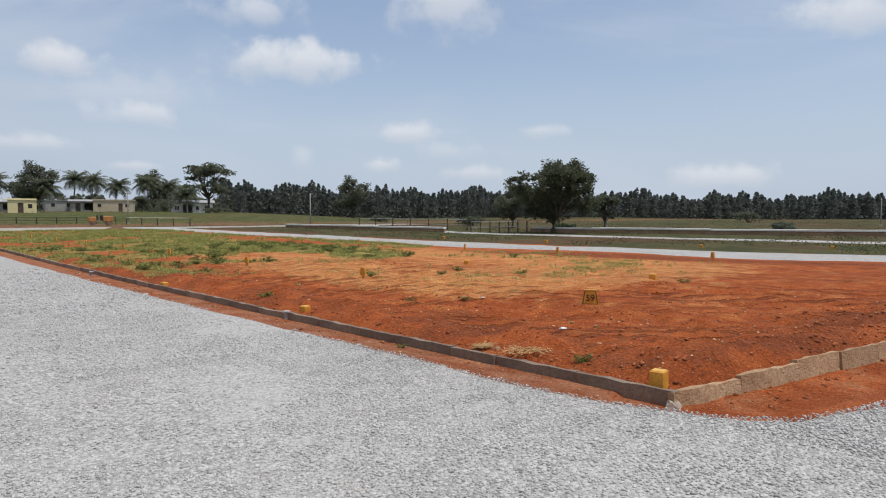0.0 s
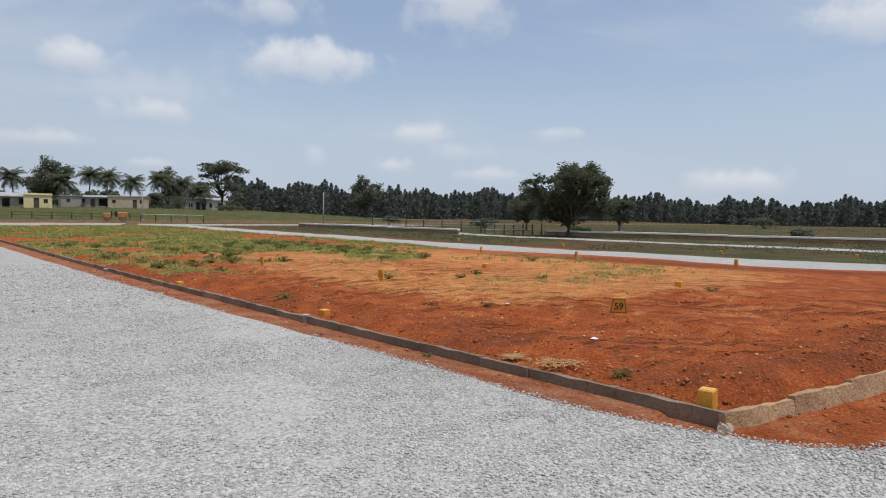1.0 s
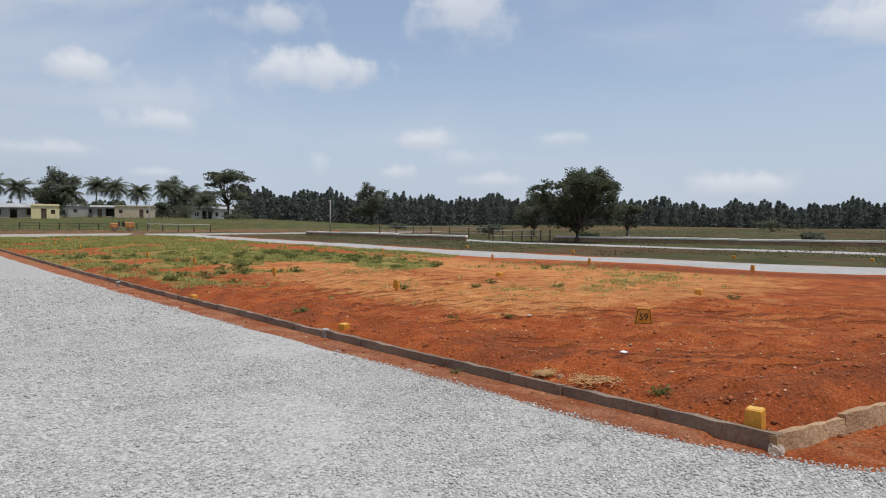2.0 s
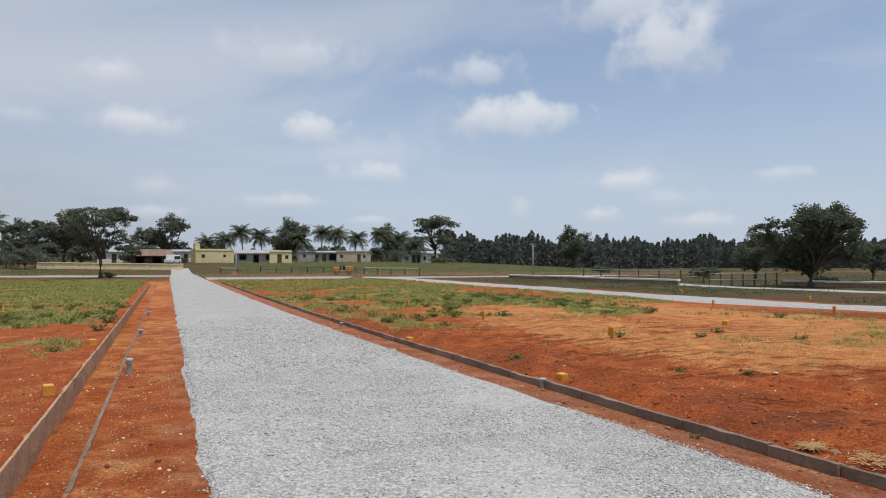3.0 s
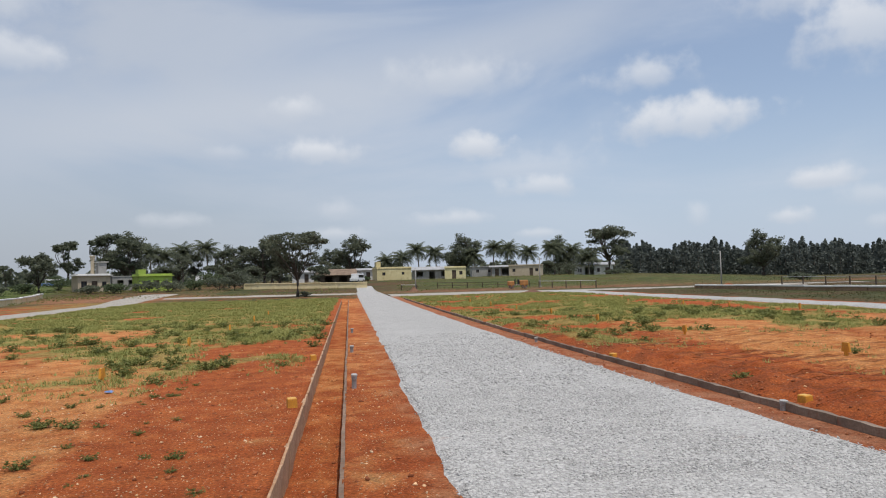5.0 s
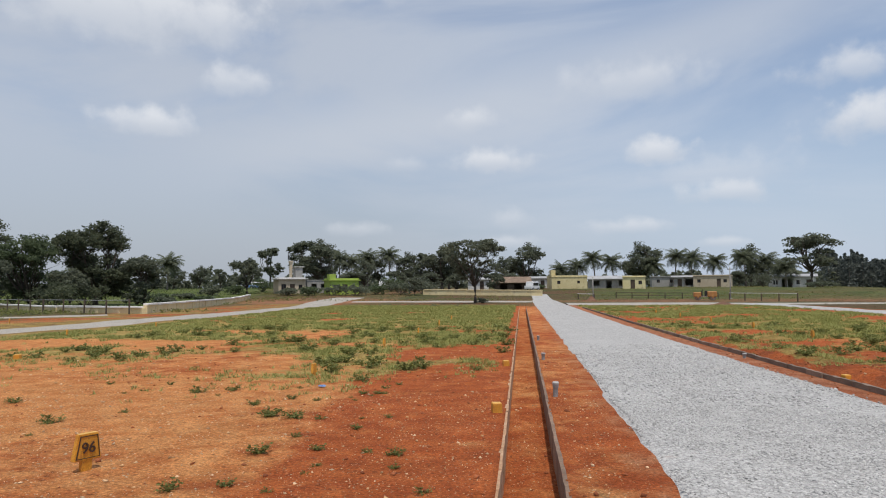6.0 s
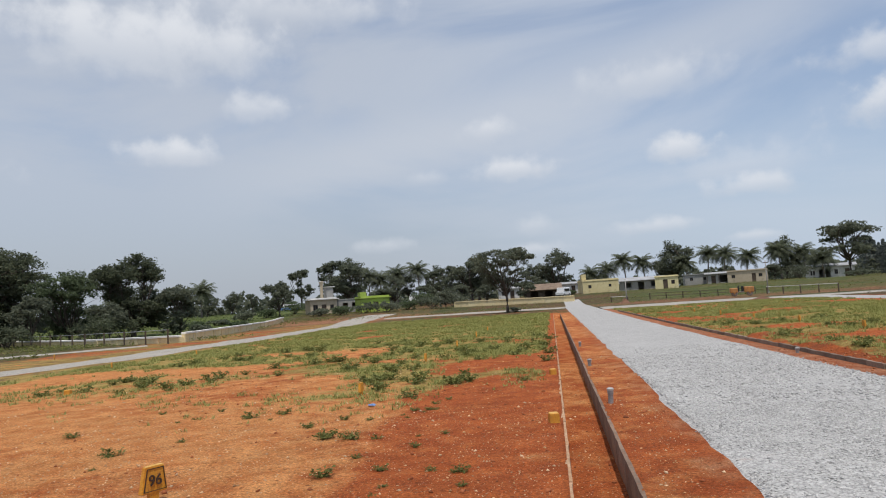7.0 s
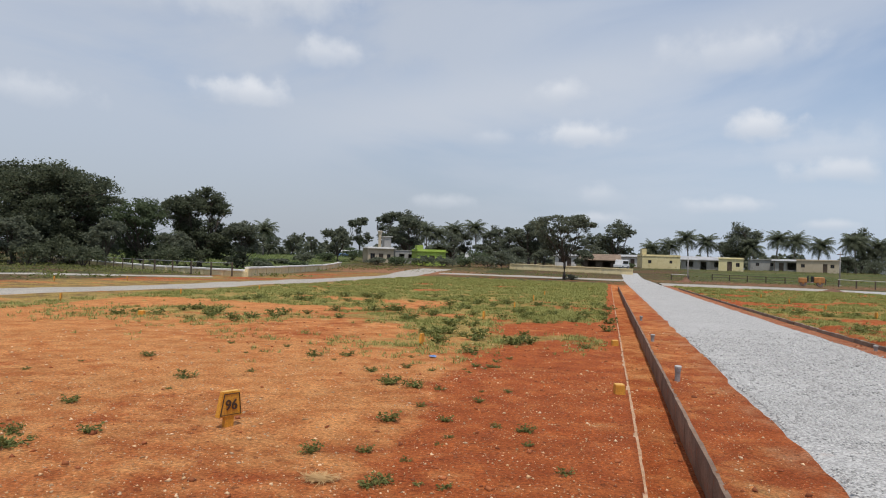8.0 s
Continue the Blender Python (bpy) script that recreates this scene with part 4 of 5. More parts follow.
for k, (azimuth, far, height) in enumerate(((4.5, 188, 6.6), (5.9, 182, 8.4), (7.4, 186, 7.8), (10.7, 180, 6.5), (12.2, 182, 8.6), (13.4, 180, 8.0), (15.0, 184, 7.2), (17.4, 172, 7.4),
                                            (19.1, 176, 7.0), (3.2, 192, 6.0), (-15.6, 170, 8.2), (-14.7, 172, 7.6), (-13.3, 165, 8.2), (-11.4, 162, 8.8), (-29.2, 158, 6.4), (20.2, 172, 5.4), (-34.8, 125, 5.0))):
    x, y = polar(azimuth, far)
    palm("coconut palm with a crown of drooping fronds", x, y, height - 0.9, 60 + k)

rng = np.random.default_rng(77)
for k, (azimuth, far, width, height) in enumerate(((-46, 82, 5, 2.6), (-42.5, 80, 6, 2.4), (-37, 80, 6, 2.8), (-30, 100, 4, 1.2), (-28, 112, 4, 1.0), (-26, 122, 5, 1.6), (-24.2, 128, 4, 1.6), (-31.5, 88, 4, 2.0),
                                                   (-20, 122, 4, 1.3), (-18.3, 120, 5, 1.6), (-16.2, 122, 6, 1.8), (-14.4, 120, 6, 1.9), (-12.6, 124, 5, 1.9), (-10.6, 122, 6, 2.2), (-8.6, 124, 6, 2.4), (-11.4, 140, 7, 3.4),
                                                   (-9.0, 140, 7, 3.6), (-15.5, 136, 7, 2.8), (-50, 80, 6, 2.6), (-53, 78, 6, 3.0), (-48.5, 90, 7, 3.2), (-39.5, 92, 7, 3.4), (36, 118, 4, 1.2), (44, 86, 3.4, 1.3),
                                                   (52.5, 62, 2.0, 0.7), (66, 130, 5, 2.2), (69, 70, 2.2, 0.9), (-26.5, 92, 3, 1.2), (-29.5, 82, 2.5, 1.1), (-33, 130, 8, 3.6), (-22, 140, 6, 2.6), (-44.5, 88, 8, 3.4), (-35, 86, 6, 2.8),
                                                   (1.0, 150, 4, 1.2), (22.5, 152, 6, 1.1), (18.6, 165, 6, 3.6))):
    x, y = polar(azimuth, far)
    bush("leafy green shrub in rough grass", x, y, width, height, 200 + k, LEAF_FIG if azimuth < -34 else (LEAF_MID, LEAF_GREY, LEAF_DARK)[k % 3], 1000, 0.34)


# ---- buildings ----
def holed_wall(bm, width, height, thick, holes, y=0.0):
    """A wall along x with openings cut through it. holes: (left, right, bottom, top)."""
    xs = sorted({0.0, width, *(h[0] for h in holes), *(h[1] for h in holes)})
    zs = sorted({0.0, height, *(h[2] for h in holes), *(h[3] for h in holes)})
    for x0, x1 in zip(xs, xs[1:]):
        for z0, z1 in zip(zs, zs[1:]):
            if not any(h[0] <= x0 and x1 <= h[1] and h[2] <= z0 and z1 <= h[3] for h in holes):
                box(bm, x0, x1, y, y + thick, z0, z1)


def house(label, azimuth, far, width, depth, height, wall, roof, openings, turn=0.0, eaves=0.25, pitch=0.0, parapet=0.0, sunk=0.15):
    """A small house whose front looks at the walk. openings: (kind, left, width, bottom, top) along the front."""
    x, y = polar(azimuth, far)
    ob = thing("house", pose(x, y, gz(x, y) - sunk, 0, 0, -azimuth + turn), label, "house", "village houses")
    bm = bmesh.new()
    holes = [(l, l + w, b, t) for _, l, w, b, t in openings]
    holed_wall(bm, width, height, 0.23, holes)
    box(bm, 0, 0.23, 0.23, depth, 0, height)
    box(bm, width - 0.23, width, 0.23, depth, 0, height)
    box(bm, 0.23, width - 0.23, depth - 0.23, depth, 0, height)
    shift = Matrix.Translation((-width / 2, 0, 0))
    bm.transform(shift)
    part("wall", bm, wall, ob)
    bm = bmesh.new()
    if pitch:
        box(bm, -eaves, width + eaves, -eaves, depth + eaves, height, height + 0.10)
        for v in bm.verts:
            v.co.z += pitch * (v.co.y + eaves) / (depth + 2 * eaves)
        for k in range(int(width / 0.5)):
            box(bm, k * 0.5, k * 0.5 + 0.12, -eaves, 0.0, height + 0.10, height + 0.13)
    else:
        box(bm, -eaves, width + eaves, -eaves, depth + eaves, height, height + 0.14)
        if parapet:
            for a in ((0, width, 0, 0.15), (0, width, depth - 0.15, depth), (0, 0.15, 0.15, depth - 0.15), (width - 0.15, width, 0.15, depth - 0.15)):
                box(bm, *a, height + 0.14, height + 0.14 + parapet)
    bm.transform(shift)
    part("roof", bm, roof, ob)
    for kind, l, w, b, t in openings:
        bm = bmesh.new()
        if kind == "door":
            box(bm, l, l + w, 0.10, 0.15, b, t)
            bm.transform(shift)
            part("door", bm, TIMBER, ob)
        elif kind == "window":
            for a in ((l, l + 0.06, b, t), (l + w - 0.06, l + w, b, t), (l + 0.06, l + w - 0.06, b, b + 0.06), (l + 0.06, l + w - 0.06, t - 0.06, t), (l + w / 2 - 0.03, l + w / 2 + 0.03, b + 0.06, t - 0.06)):
                box(bm, a[0], a[1], 0.08, 0.14, a[2], a[3])
            bm.transform(shift)
            frame_ob = part("window", bm, TIMBER, ob)
            bm = bmesh.new()
            box(bm, l + 0.05, l + w - 0.05, 0.10, 0.12, b + 0.05, t - 0.05)
            bm.transform(shift)
            part("pane", bm, GLASS_DARK, frame_ob)
        else:
            bm.free()
    return ob


def sub_box(ob, name, material, x0, x1, y0, y1, z0, z1, bevel=0.0):
    bm = bmesh.new()
    box(bm, x0, x1, y0, y1, z0, z1, bevel)
    return part(name, bm, material, ob)


h = house("long yellow house with a stair turret on its flat roof", 3.75, 150, 7.8, 7.0, 2.7, OCHRE, OCHRE,
          (("window", 1.2, 0.7, 1.2, 1.9), ("window", 5.6, 0.6, 1.3, 1.9)), 10, 0.1, parapet=0.25)
sub_box(h, "stair_turret", OCHRE, -3.9, -2.9, 1.0, 3.2, 2.8, 4.3)
house("low grey shed with openings under a weathered sheet roof", 7.0, 152, 9.2, 5.0, 2.1, GREY, SHEET,
      (("open", 1.0, 1.5, 0.7, 1.8), ("open", 3.9, 1.2, 0.0, 1.8), ("open", 6.6, 1.6, 0.7, 1.8)), 0, 0.5, pitch=0.8)
house("small pale yellow house with an open doorway", 8.95, 146, 4.6, 4.4, 2.5, PALE_YELLOW, PALE_YELLOW,
      (("door", 1.6, 0.9, 0.0, 2.0), ("window", 3.2, 0.7, 1.0, 1.8)), 0, 0.15, parapet=0.2)
house("low grey cement house with small windows", 11.4, 158, 5.6, 5.0, 2.4, GREY, GREY, (("window", 1.0, 0.7, 1.1, 1.8), ("window", 3.8, 0.7, 1.1, 1.8)), 6, 0.2)
h = house("grey house with a pale sheet veranda", 12.9, 156, 5.0, 4.4, 2.2, GREY, SHEET, (("door", 1.0, 0.9, 0.0, 1.9), ("open", 2.6, 1.6, 0.4, 1.9)), 0, 0.4, pitch=0.4)
for px in (-2.3, 0.0, 2.3):
    sub_box(h, "veranda_post", TIMBER, px - 0.05, px + 0.05, -0.38, -0.28, 0, 2.2)
house("long beige plastered house with a lean-to", 14.9, 154, 7.4, 5.0, 2.5, BEIGE, BEIGE, (("window", 0.8, 0.7, 1.1, 1.8), ("door", 4.7, 0.8, 0.0, 1.9), ("window", 6.0, 0.7, 1.1, 1.8)), -6, 0.15, parapet=0.1)
h = house("white bungalow with a porch under the acacia", 20.6, 172, 9.5, 6.0, 2.6, WHITE, SHEET, (("window", 0.9, 0.9, 0.9, 1.9), ("open", 2.6, 2.2, 0.0, 2.2), ("window", 5.6, 0.9, 0.9, 1.9), ("door", 7.6, 0.9, 0.0, 2.0)), 0, 0.5, pitch=0.7)
for px in (-3.4, -1.0, 1.6, 4.2):
    sub_box(h, "veranda_post", WHITE, px - 0.07, px + 0.07, -0.46, -0.32, 0, 2.6)
h = house("pale two-storey house with a shaded veranda", -19.6, 128, 5.0, 5.0, 2.9, BEIGE, WHITE,
          (("window", 0.5, 0.9, 0.9, 2.0), ("door", 2.1, 0.9, 0.0, 2.0), ("window", 3.7, 0.7, 1.0, 1.9)), 12, 0.4, parapet=0.2)
sub_box(h, "upper_room", GREY, 0.9, 2.2, 1.2, 3.4, 3.04, 5.2)
sub_box(h, "roof_slab", WHITE, 0.7, 2.5, 1.0, 3.6, 5.2, 5.34)
bm = bmesh.new()
tube(bm, [(0.2, 2.2, 3.0), (0.2, 2.2, 5.6), (0.2, 2.2, 6.3), (0.2, 2.2, 6.4)], [0.30, 0.30, 0.50, 0.3], 12)
part("water_tank", bm, BEIGE, h, "beige plastic water tank")
house("unfinished grey annex beside the pale house", -17.4, 132, 4.5, 4.0, 2.6, GREY, GREY, (("open", 0.8, 1.0, 0.0, 2.0), ("open", 2.6, 1.0, 0.9, 2.0)), 8, 0.1)
h = house("lime green house with a stepped parapet", -15.3, 126, 5.4, 5.0, 2.7, LIME, LIME, (("window", 0.7, 0.8, 1.0, 1.9), ("door", 2.4, 0.9, 0.0, 2.0), ("window", 4.0, 0.8, 1.0, 1.9)), 14, 0.3, parapet=0.3)
sub_box(h, "stair_turret", LIME, -2.7, -1.5, 0.6, 2.6, 2.84, 3.9)
sub_box(h, "outer_stair", LIME, -1.2, 1.0, -1.0, -0.1, 0.0, 1.4)
house("brown thatched shed behind the compound wall", -1.1, 142, 7.0, 4.0, 1.7, TIMBER, THATCH, (("open", 1.0, 1.6, 0.0, 1.5), ("open", 4.0, 1.6, 0.0, 1.5)), 0, 0.7, pitch=1.3)
house("small white house half hidden by trees", -3.9, 150, 4.6, 4.0, 2.3, WHITE, SHEET, (("window", 0.8, 0.8, 0.9, 1.8), ("door", 2.6, 0.9, 0.0, 2.0)), 0, 0.4, pitch=0.5)
house("small white house with a sheet roof among trees", 1.3, 160, 4.4, 4.0, 2.4, WHITE, SHEET, (("window", 0.6, 0.8, 0.9, 1.8), ("door", 2.4, 0.9, 0.0, 2.0)), 0, 0.4, pitch=0.5)
house("pale house with a sheet roof behind shrubs", -8.8, 152, 5.4, 4.0, 2.3, WHITE, SHEET, (("window", 0.8, 0.8, 0.9, 1.8), ("door", 2.8, 0.9, 0.0, 2.0)), 0, 0.4, pitch=0.5)


# ---- boundary walls, fences, poles ----
def wall_run(name, a, b, height, label, material, coping=WHITEWASH, panel=3.0, category="wall"):
    """A low wall that follows the ground: panels with piers between and a coping on each."""
    a, b = Vector((*a, 0)), Vector((*b, 0))
    span = (b - a).length
    turn = math.degrees(math.atan2(b.y - a.y, b.x - a.x))
    ob = thing(name, pose(a.x, a.y, gz(a.x, a.y), 0, 0, turn), label, category)
    count = max(1, round(span / panel))
    step = span / count
    for k in range(count):
        mid = a.lerp(b, (k + 0.5) / count)
        dz = gz(mid.x, mid.y) - gz(a.x, a.y)
        bm = bmesh.new()
        box(bm, k * step, (k + 1) * step, -0.09, 0.09, dz - 0.4, dz + height)
        body = part("panel", bm, material, ob)
        bm = bmesh.new()
        box(bm, k * step - 0.13, k * step + 0.13, -0.14, 0.14, dz - 0.4, dz + height - 0.002)
        part("pier", bm, material, ob)
        bm = bmesh.new()
        box(bm, k * step, (k + 1) * step, -0.19, 0.19, dz + height, dz + height + 0.15, 0.015)
        part("coping", bm, coping, body, "white-painted coping")
    return ob


wall_run("boundary_wall", (35.0, 67.5), (37.6, 44.0), 0.30, "low brown wall with a white coping", BROWN)
wall_run("boundary_wall", (43.6, 39.4), (59.5, 12.0), 0.32, "low brown wall with a white coping", BROWN)
wall_run("boundary_wall", (-29.8, 50.6), (-43.5, 103.0), 0.62, "low cream wall with a white coping along the field", CREAM)
wall_run("boundary_wall", (-29.9, 50.4), (-40.0, 54.6), 0.42, "low cream wall with a white coping along the field", CREAM)
wall_run("boundary_wall", (-40.2, 54.8), (-78.0, 81.0), 0.42, "low cream wall with a white coping along the field", CREAM)
x0, y0 = polar(-8.6, 121)
x1, y1 = polar(1.4, 114)
wall_run("compound_wall", (x0, y0), (x1, y1), 0.85, "cream panelled compound wall below the village", CREAM, CREAM, 2.6)


def fence_run(a, b, height, label, spacing=2.5, rails=2, material=TIMBER, rail_material=STEEL, thick=0.05):
    """Posts with rails or wires between them."""
    a, b = Vector((*a, 0)), Vector((*b, 0))
    span = (b - a).length
    ob = thing("fence", pose(a.x, a.y, gz(a.x, a.y), 0, 0, math.degrees(math.atan2(b.y - a.y, b.x - a.x))), label, "fence")
    count = max(1, round(span / spacing))
    level = []
    for k in range(count + 1):
        p = a.lerp(b, k / count)
        dz = gz(p.x, p.y) - gz(a.x, a.y)
        level.append((span * k / count, 0, dz))
        bm = bmesh.new()
        box(bm, level[-1][0] - thick, level[-1][0] + thick, -thick, thick, dz - 0.3, dz + height, 0.01, 0.9)
        part("post", bm, material, ob)
    for r in range(rails):
        bm = bmesh.new()
        z = height * (1 - 0.45 * r) - 0.05
        tube(bm, [(px, -thick - 0.02, pz + z) for px, _, pz in level], [0.035 if rail_material is not STEEL else 0.02] * len(level), 5)
        part("rail", bm, rail_material, ob)
    return ob


fence_run((38.6, 41.8), (43.4, 39.8), 1.0, "thin fence of dark posts and wire in the wall's gap", 0.9, 2)
fence_run((43.0, 47.0), (39.5, 60.0), 1.1, "thin fence of dark posts and wire across the green field", 2.2, 2)
fence_run((-30.4, 49.4), (-40.4, 53.4), 1.1, "dark post and wire fence before the wall", 2.4, 2)
fence_run((-40.6, 53.6), (-78.0, 79.4), 1.1, "dark post and wire fence before the wall", 3.0, 2)
a, b = polar(16.0, 96), polar(20.7, 88)
fence_run(a, b, 1.0, "fence with a white rail beside the track", 2.6, 1, TIMBER, WHITEWASH, 0.06)
a, b = polar(7.4, 104), polar(15.2, 100)
fence_run(a, b, 0.9, "dark timber rail fence before the houses", 2.6, 2, TIMBER, TIMBER, 0.06)
a, b = polar(4.3, 98), polar(5.6, 96)
fence_run(a, b, 0.9, "short white rail at the road junction", 2.0, 1, TIMBER, WHITEWASH, 0.06)


def pole(azimuth, far, height, label, arm=0.0):
    x, y = polar(azimuth, far)
    ob = thing("utility_pole", pose(x, y, gz(x, y), 0, 0, -azimuth), label, "pole")
    bm = bmesh.new()
    tube(bm, [(0, 0, -0.3), (0, 0, height * 0.5), (0, 0, height)], [0.085, 0.07, 0.055], 10)
    part("shaft", bm, GREY, ob, smooth=True)
    bm = bmesh.new()
    box(bm, -0.24, 0.24, -0.24, 0.24, -0.1, 0.14, 0.02, 0.85)
    part("footing", bm, GREY, ob)
    if arm:
        bm = bmesh.new()
        box(bm, -arm / 2, arm / 2, -0.05, 0.05, height - 0.35, height - 0.25)
        part("cross_arm", bm, TIMBER, ob)
    return ob


pole(30.4, 80, 4.0, "slim pale steel pole behind the boundary wall")
pole(5.5, 94, 3.2, "short pale pole at the road junction")
pole(16.1, 100, 4.4, "slim pole with a cross arm by the track", 0.7)
pole(74.8, 110, 3.8, "grey utility pole beside the plantation", 0.8)
pole(55.5, 84, 2.6, "dark weathered post in the field")


# ---- road roller and vehicles ----
def roller():
    x, y = polar(14.2, 92)
    ob = thing("road_roller", pose(x, y, gz(x, y) + 0.05, 0, 0, -8) @ Matrix.Scale(0.71, 4), "orange tandem road roller parked on the track", "road roller")
    for px in (-1.25, 1.25):
        bm = bmesh.new()
        tube(bm, [(px, -0.62, 0.5), (px, -0.6, 0.5), (px, 0.6, 0.5), (px, 0.62, 0.5)], [0.44, 0.5, 0.5, 0.44], 24)
        drum = part("drum", bm, DRUM, ob, "worn steel drum")
        for s in (-0.68, 0.68):
            bm = bmesh.new()
            box(bm, px - 0.12, px + 0.12, s - 0.04, s + 0.04, 0.40, 0.95, 0.02)
            part("fork", bm, ORANGE, drum)
    sub_box(ob, "rear_hood", ORANGE, 0.35, 1.95, -0.70, 0.70, 0.62, 1.62, 0.10)
    sub_box(ob, "front_frame", ORANGE, -1.95, -0.70, -0.70, 0.70, 0.62, 1.46, 0.10)
    sub_box(ob, "platform", DRUM, -0.75, 0.35, -0.6, 0.6, 0.62, 0.78, 0.02)
    sub_box(ob, "seat", RUBBER, -0.05, 0.34, -0.25, 0.25, 0.80, 1.75, 0.05)
    sub_box(ob, "console", RUBBER, -0.62, -0.42, -0.25, 0.25, 0.78, 1.75, 0.04)
    bm = bmesh.new()
    tube(bm, [(-0.40 + 0.10 * math.cos(k) * 0.4, 0.22 * math.sin(k), 1.82 + 0.10 * math.cos(k)) for k in np.linspace(0, 6.283, 13)], [0.02] * 13, 5, False)
    part("steering_wheel", bm, RUBBER, ob)


roller()


def vehicle(azimuth, far, paint, label, category, length, height, turn):
    """A small van or truck: lower body, cab, windows and four wheels."""
    x, y = polar(azimuth, far)
    ob = thing(category.replace(" ", "_"), pose(x, y, gz(x, y), 0, 0, turn), label, category)
    half = length / 2
    sub_box(ob, "body", paint, -half, half, -0.85, 0.85, 0.42, 1.0, 0.06)
    bm = bmesh.new()
    box(bm, -half * 0.75, half * 0.95, -0.82, 0.82, 1.0, height, 0.08, 0.9)
    part("cabin", bm, CAR_WHITE, ob)
    for s in (-0.835, 0.835):
        sub_box(ob, "side_window", GLASS_DARK, -half * 0.5, half * 0.7, s - 0.02, s + 0.02, 1.12, height - 0.25)
    for px in (-half * 0.62, half * 0.62):
        for s in (-0.8, 0.8):
            bm = bmesh.new()
            tube(bm, [(px, s - 0.1, 0.34), (px, s + 0.1, 0.34)], [0.34, 0.34], 16)
            wheel = part("wheel", bm, RUBBER, ob)
            bm = bmesh.new()
            tube(bm, [(px, s - 0.11, 0.34), (px, s + 0.11, 0.34)], [0.17, 0.17], 12)
            part("rim", bm, STEEL, wheel)


vehicle(-11.9, 160, CAR_WHITE, "white van parked among the shrubs", "van", 3.6, 2.0, 70)
vehicle(-22.3, 190, CAR_BLUE, "blue and white van parked by the trees", "van", 4.6, 1.9, 15)
vehicle(0.6, 138, CAR_WHITE, "white van parked by the compound wall", "van", 3.4, 1.9, 60)


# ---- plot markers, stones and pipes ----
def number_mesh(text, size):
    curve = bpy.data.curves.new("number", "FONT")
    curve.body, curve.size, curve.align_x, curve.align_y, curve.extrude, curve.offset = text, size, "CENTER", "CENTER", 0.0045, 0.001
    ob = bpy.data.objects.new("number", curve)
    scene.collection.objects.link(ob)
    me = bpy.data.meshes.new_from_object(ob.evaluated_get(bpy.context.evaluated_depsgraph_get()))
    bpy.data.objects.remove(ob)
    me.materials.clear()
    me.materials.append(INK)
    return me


def plate_outline(bm, low, high, bottom, top, y, w=0.008, deep=0.004):
    """The painted line round the plate's face."""
    corners = [(-low, bottom), (low, bottom), (high, top), (-high, top)]
    inner = [(-low + 1.6 * w, bottom + w), (low - 1.6 * w, bottom + w), (high - 1.2 * w, top - w), (-high + 1.2 * w, top - w)]
    a = [bm.verts.new((px, y - deep, pz)) for px, pz in corners]
    b = [bm.verts.new((px, y - deep, pz)) for px, pz in inner]
    c = [bm.verts.new((px, y, pz)) for px, pz in corners]
    for k in range(4):
        n = (k + 1) % 4
        bm.faces.new((a[k], a[n], b[n], b[k]))
        bm.faces.new((c[k], c[n], a[n], a[k]))


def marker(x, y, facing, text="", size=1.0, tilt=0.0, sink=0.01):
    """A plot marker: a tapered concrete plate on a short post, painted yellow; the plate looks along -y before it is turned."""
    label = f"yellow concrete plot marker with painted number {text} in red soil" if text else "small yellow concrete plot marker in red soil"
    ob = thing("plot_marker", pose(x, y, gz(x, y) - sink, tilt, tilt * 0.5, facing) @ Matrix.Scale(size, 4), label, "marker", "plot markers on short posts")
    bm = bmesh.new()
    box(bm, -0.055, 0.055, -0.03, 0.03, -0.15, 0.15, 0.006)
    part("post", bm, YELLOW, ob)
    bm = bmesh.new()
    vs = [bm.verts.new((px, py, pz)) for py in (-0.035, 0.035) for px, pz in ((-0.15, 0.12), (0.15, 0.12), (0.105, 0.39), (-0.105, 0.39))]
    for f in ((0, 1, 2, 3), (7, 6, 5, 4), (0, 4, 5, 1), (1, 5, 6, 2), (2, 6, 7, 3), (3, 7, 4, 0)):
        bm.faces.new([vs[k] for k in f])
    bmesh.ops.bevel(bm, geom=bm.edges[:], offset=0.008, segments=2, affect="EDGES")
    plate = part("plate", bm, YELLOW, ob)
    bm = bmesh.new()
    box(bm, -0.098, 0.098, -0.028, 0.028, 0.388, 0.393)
    part("plate_top", bm, YELLOW_TOP, plate, "paler yellow top edge")
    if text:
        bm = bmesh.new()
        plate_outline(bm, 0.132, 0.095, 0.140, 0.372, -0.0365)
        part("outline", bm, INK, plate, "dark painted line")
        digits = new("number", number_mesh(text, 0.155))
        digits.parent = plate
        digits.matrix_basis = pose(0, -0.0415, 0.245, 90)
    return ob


def corner_stone(x, y, size=1.0, turn=0.0, tilt=0.0, sink=0.0):
    ob = thing("corner_stone", pose(x, y, gz(x, y) - sink, tilt, 0, turn) @ Matrix.Scale(size, 4), "stubby yellow-painted concrete corner stone", "marker", "plot corner stones")
    bm = bmesh.new()
    box(bm, -0.115, 0.115, -0.115, 0.115, -0.10, 0.265, 0.012, 0.86)
    part("block", bm, YELLOW, ob)
    bm = bmesh.new()
    box(bm, -0.085, 0.085, -0.085, 0.085, 0.262, 0.270)
    part("top", bm, YELLOW_TOP, ob, "paler yellow top")
    return ob


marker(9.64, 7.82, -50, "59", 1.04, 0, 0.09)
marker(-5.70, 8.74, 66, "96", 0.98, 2)
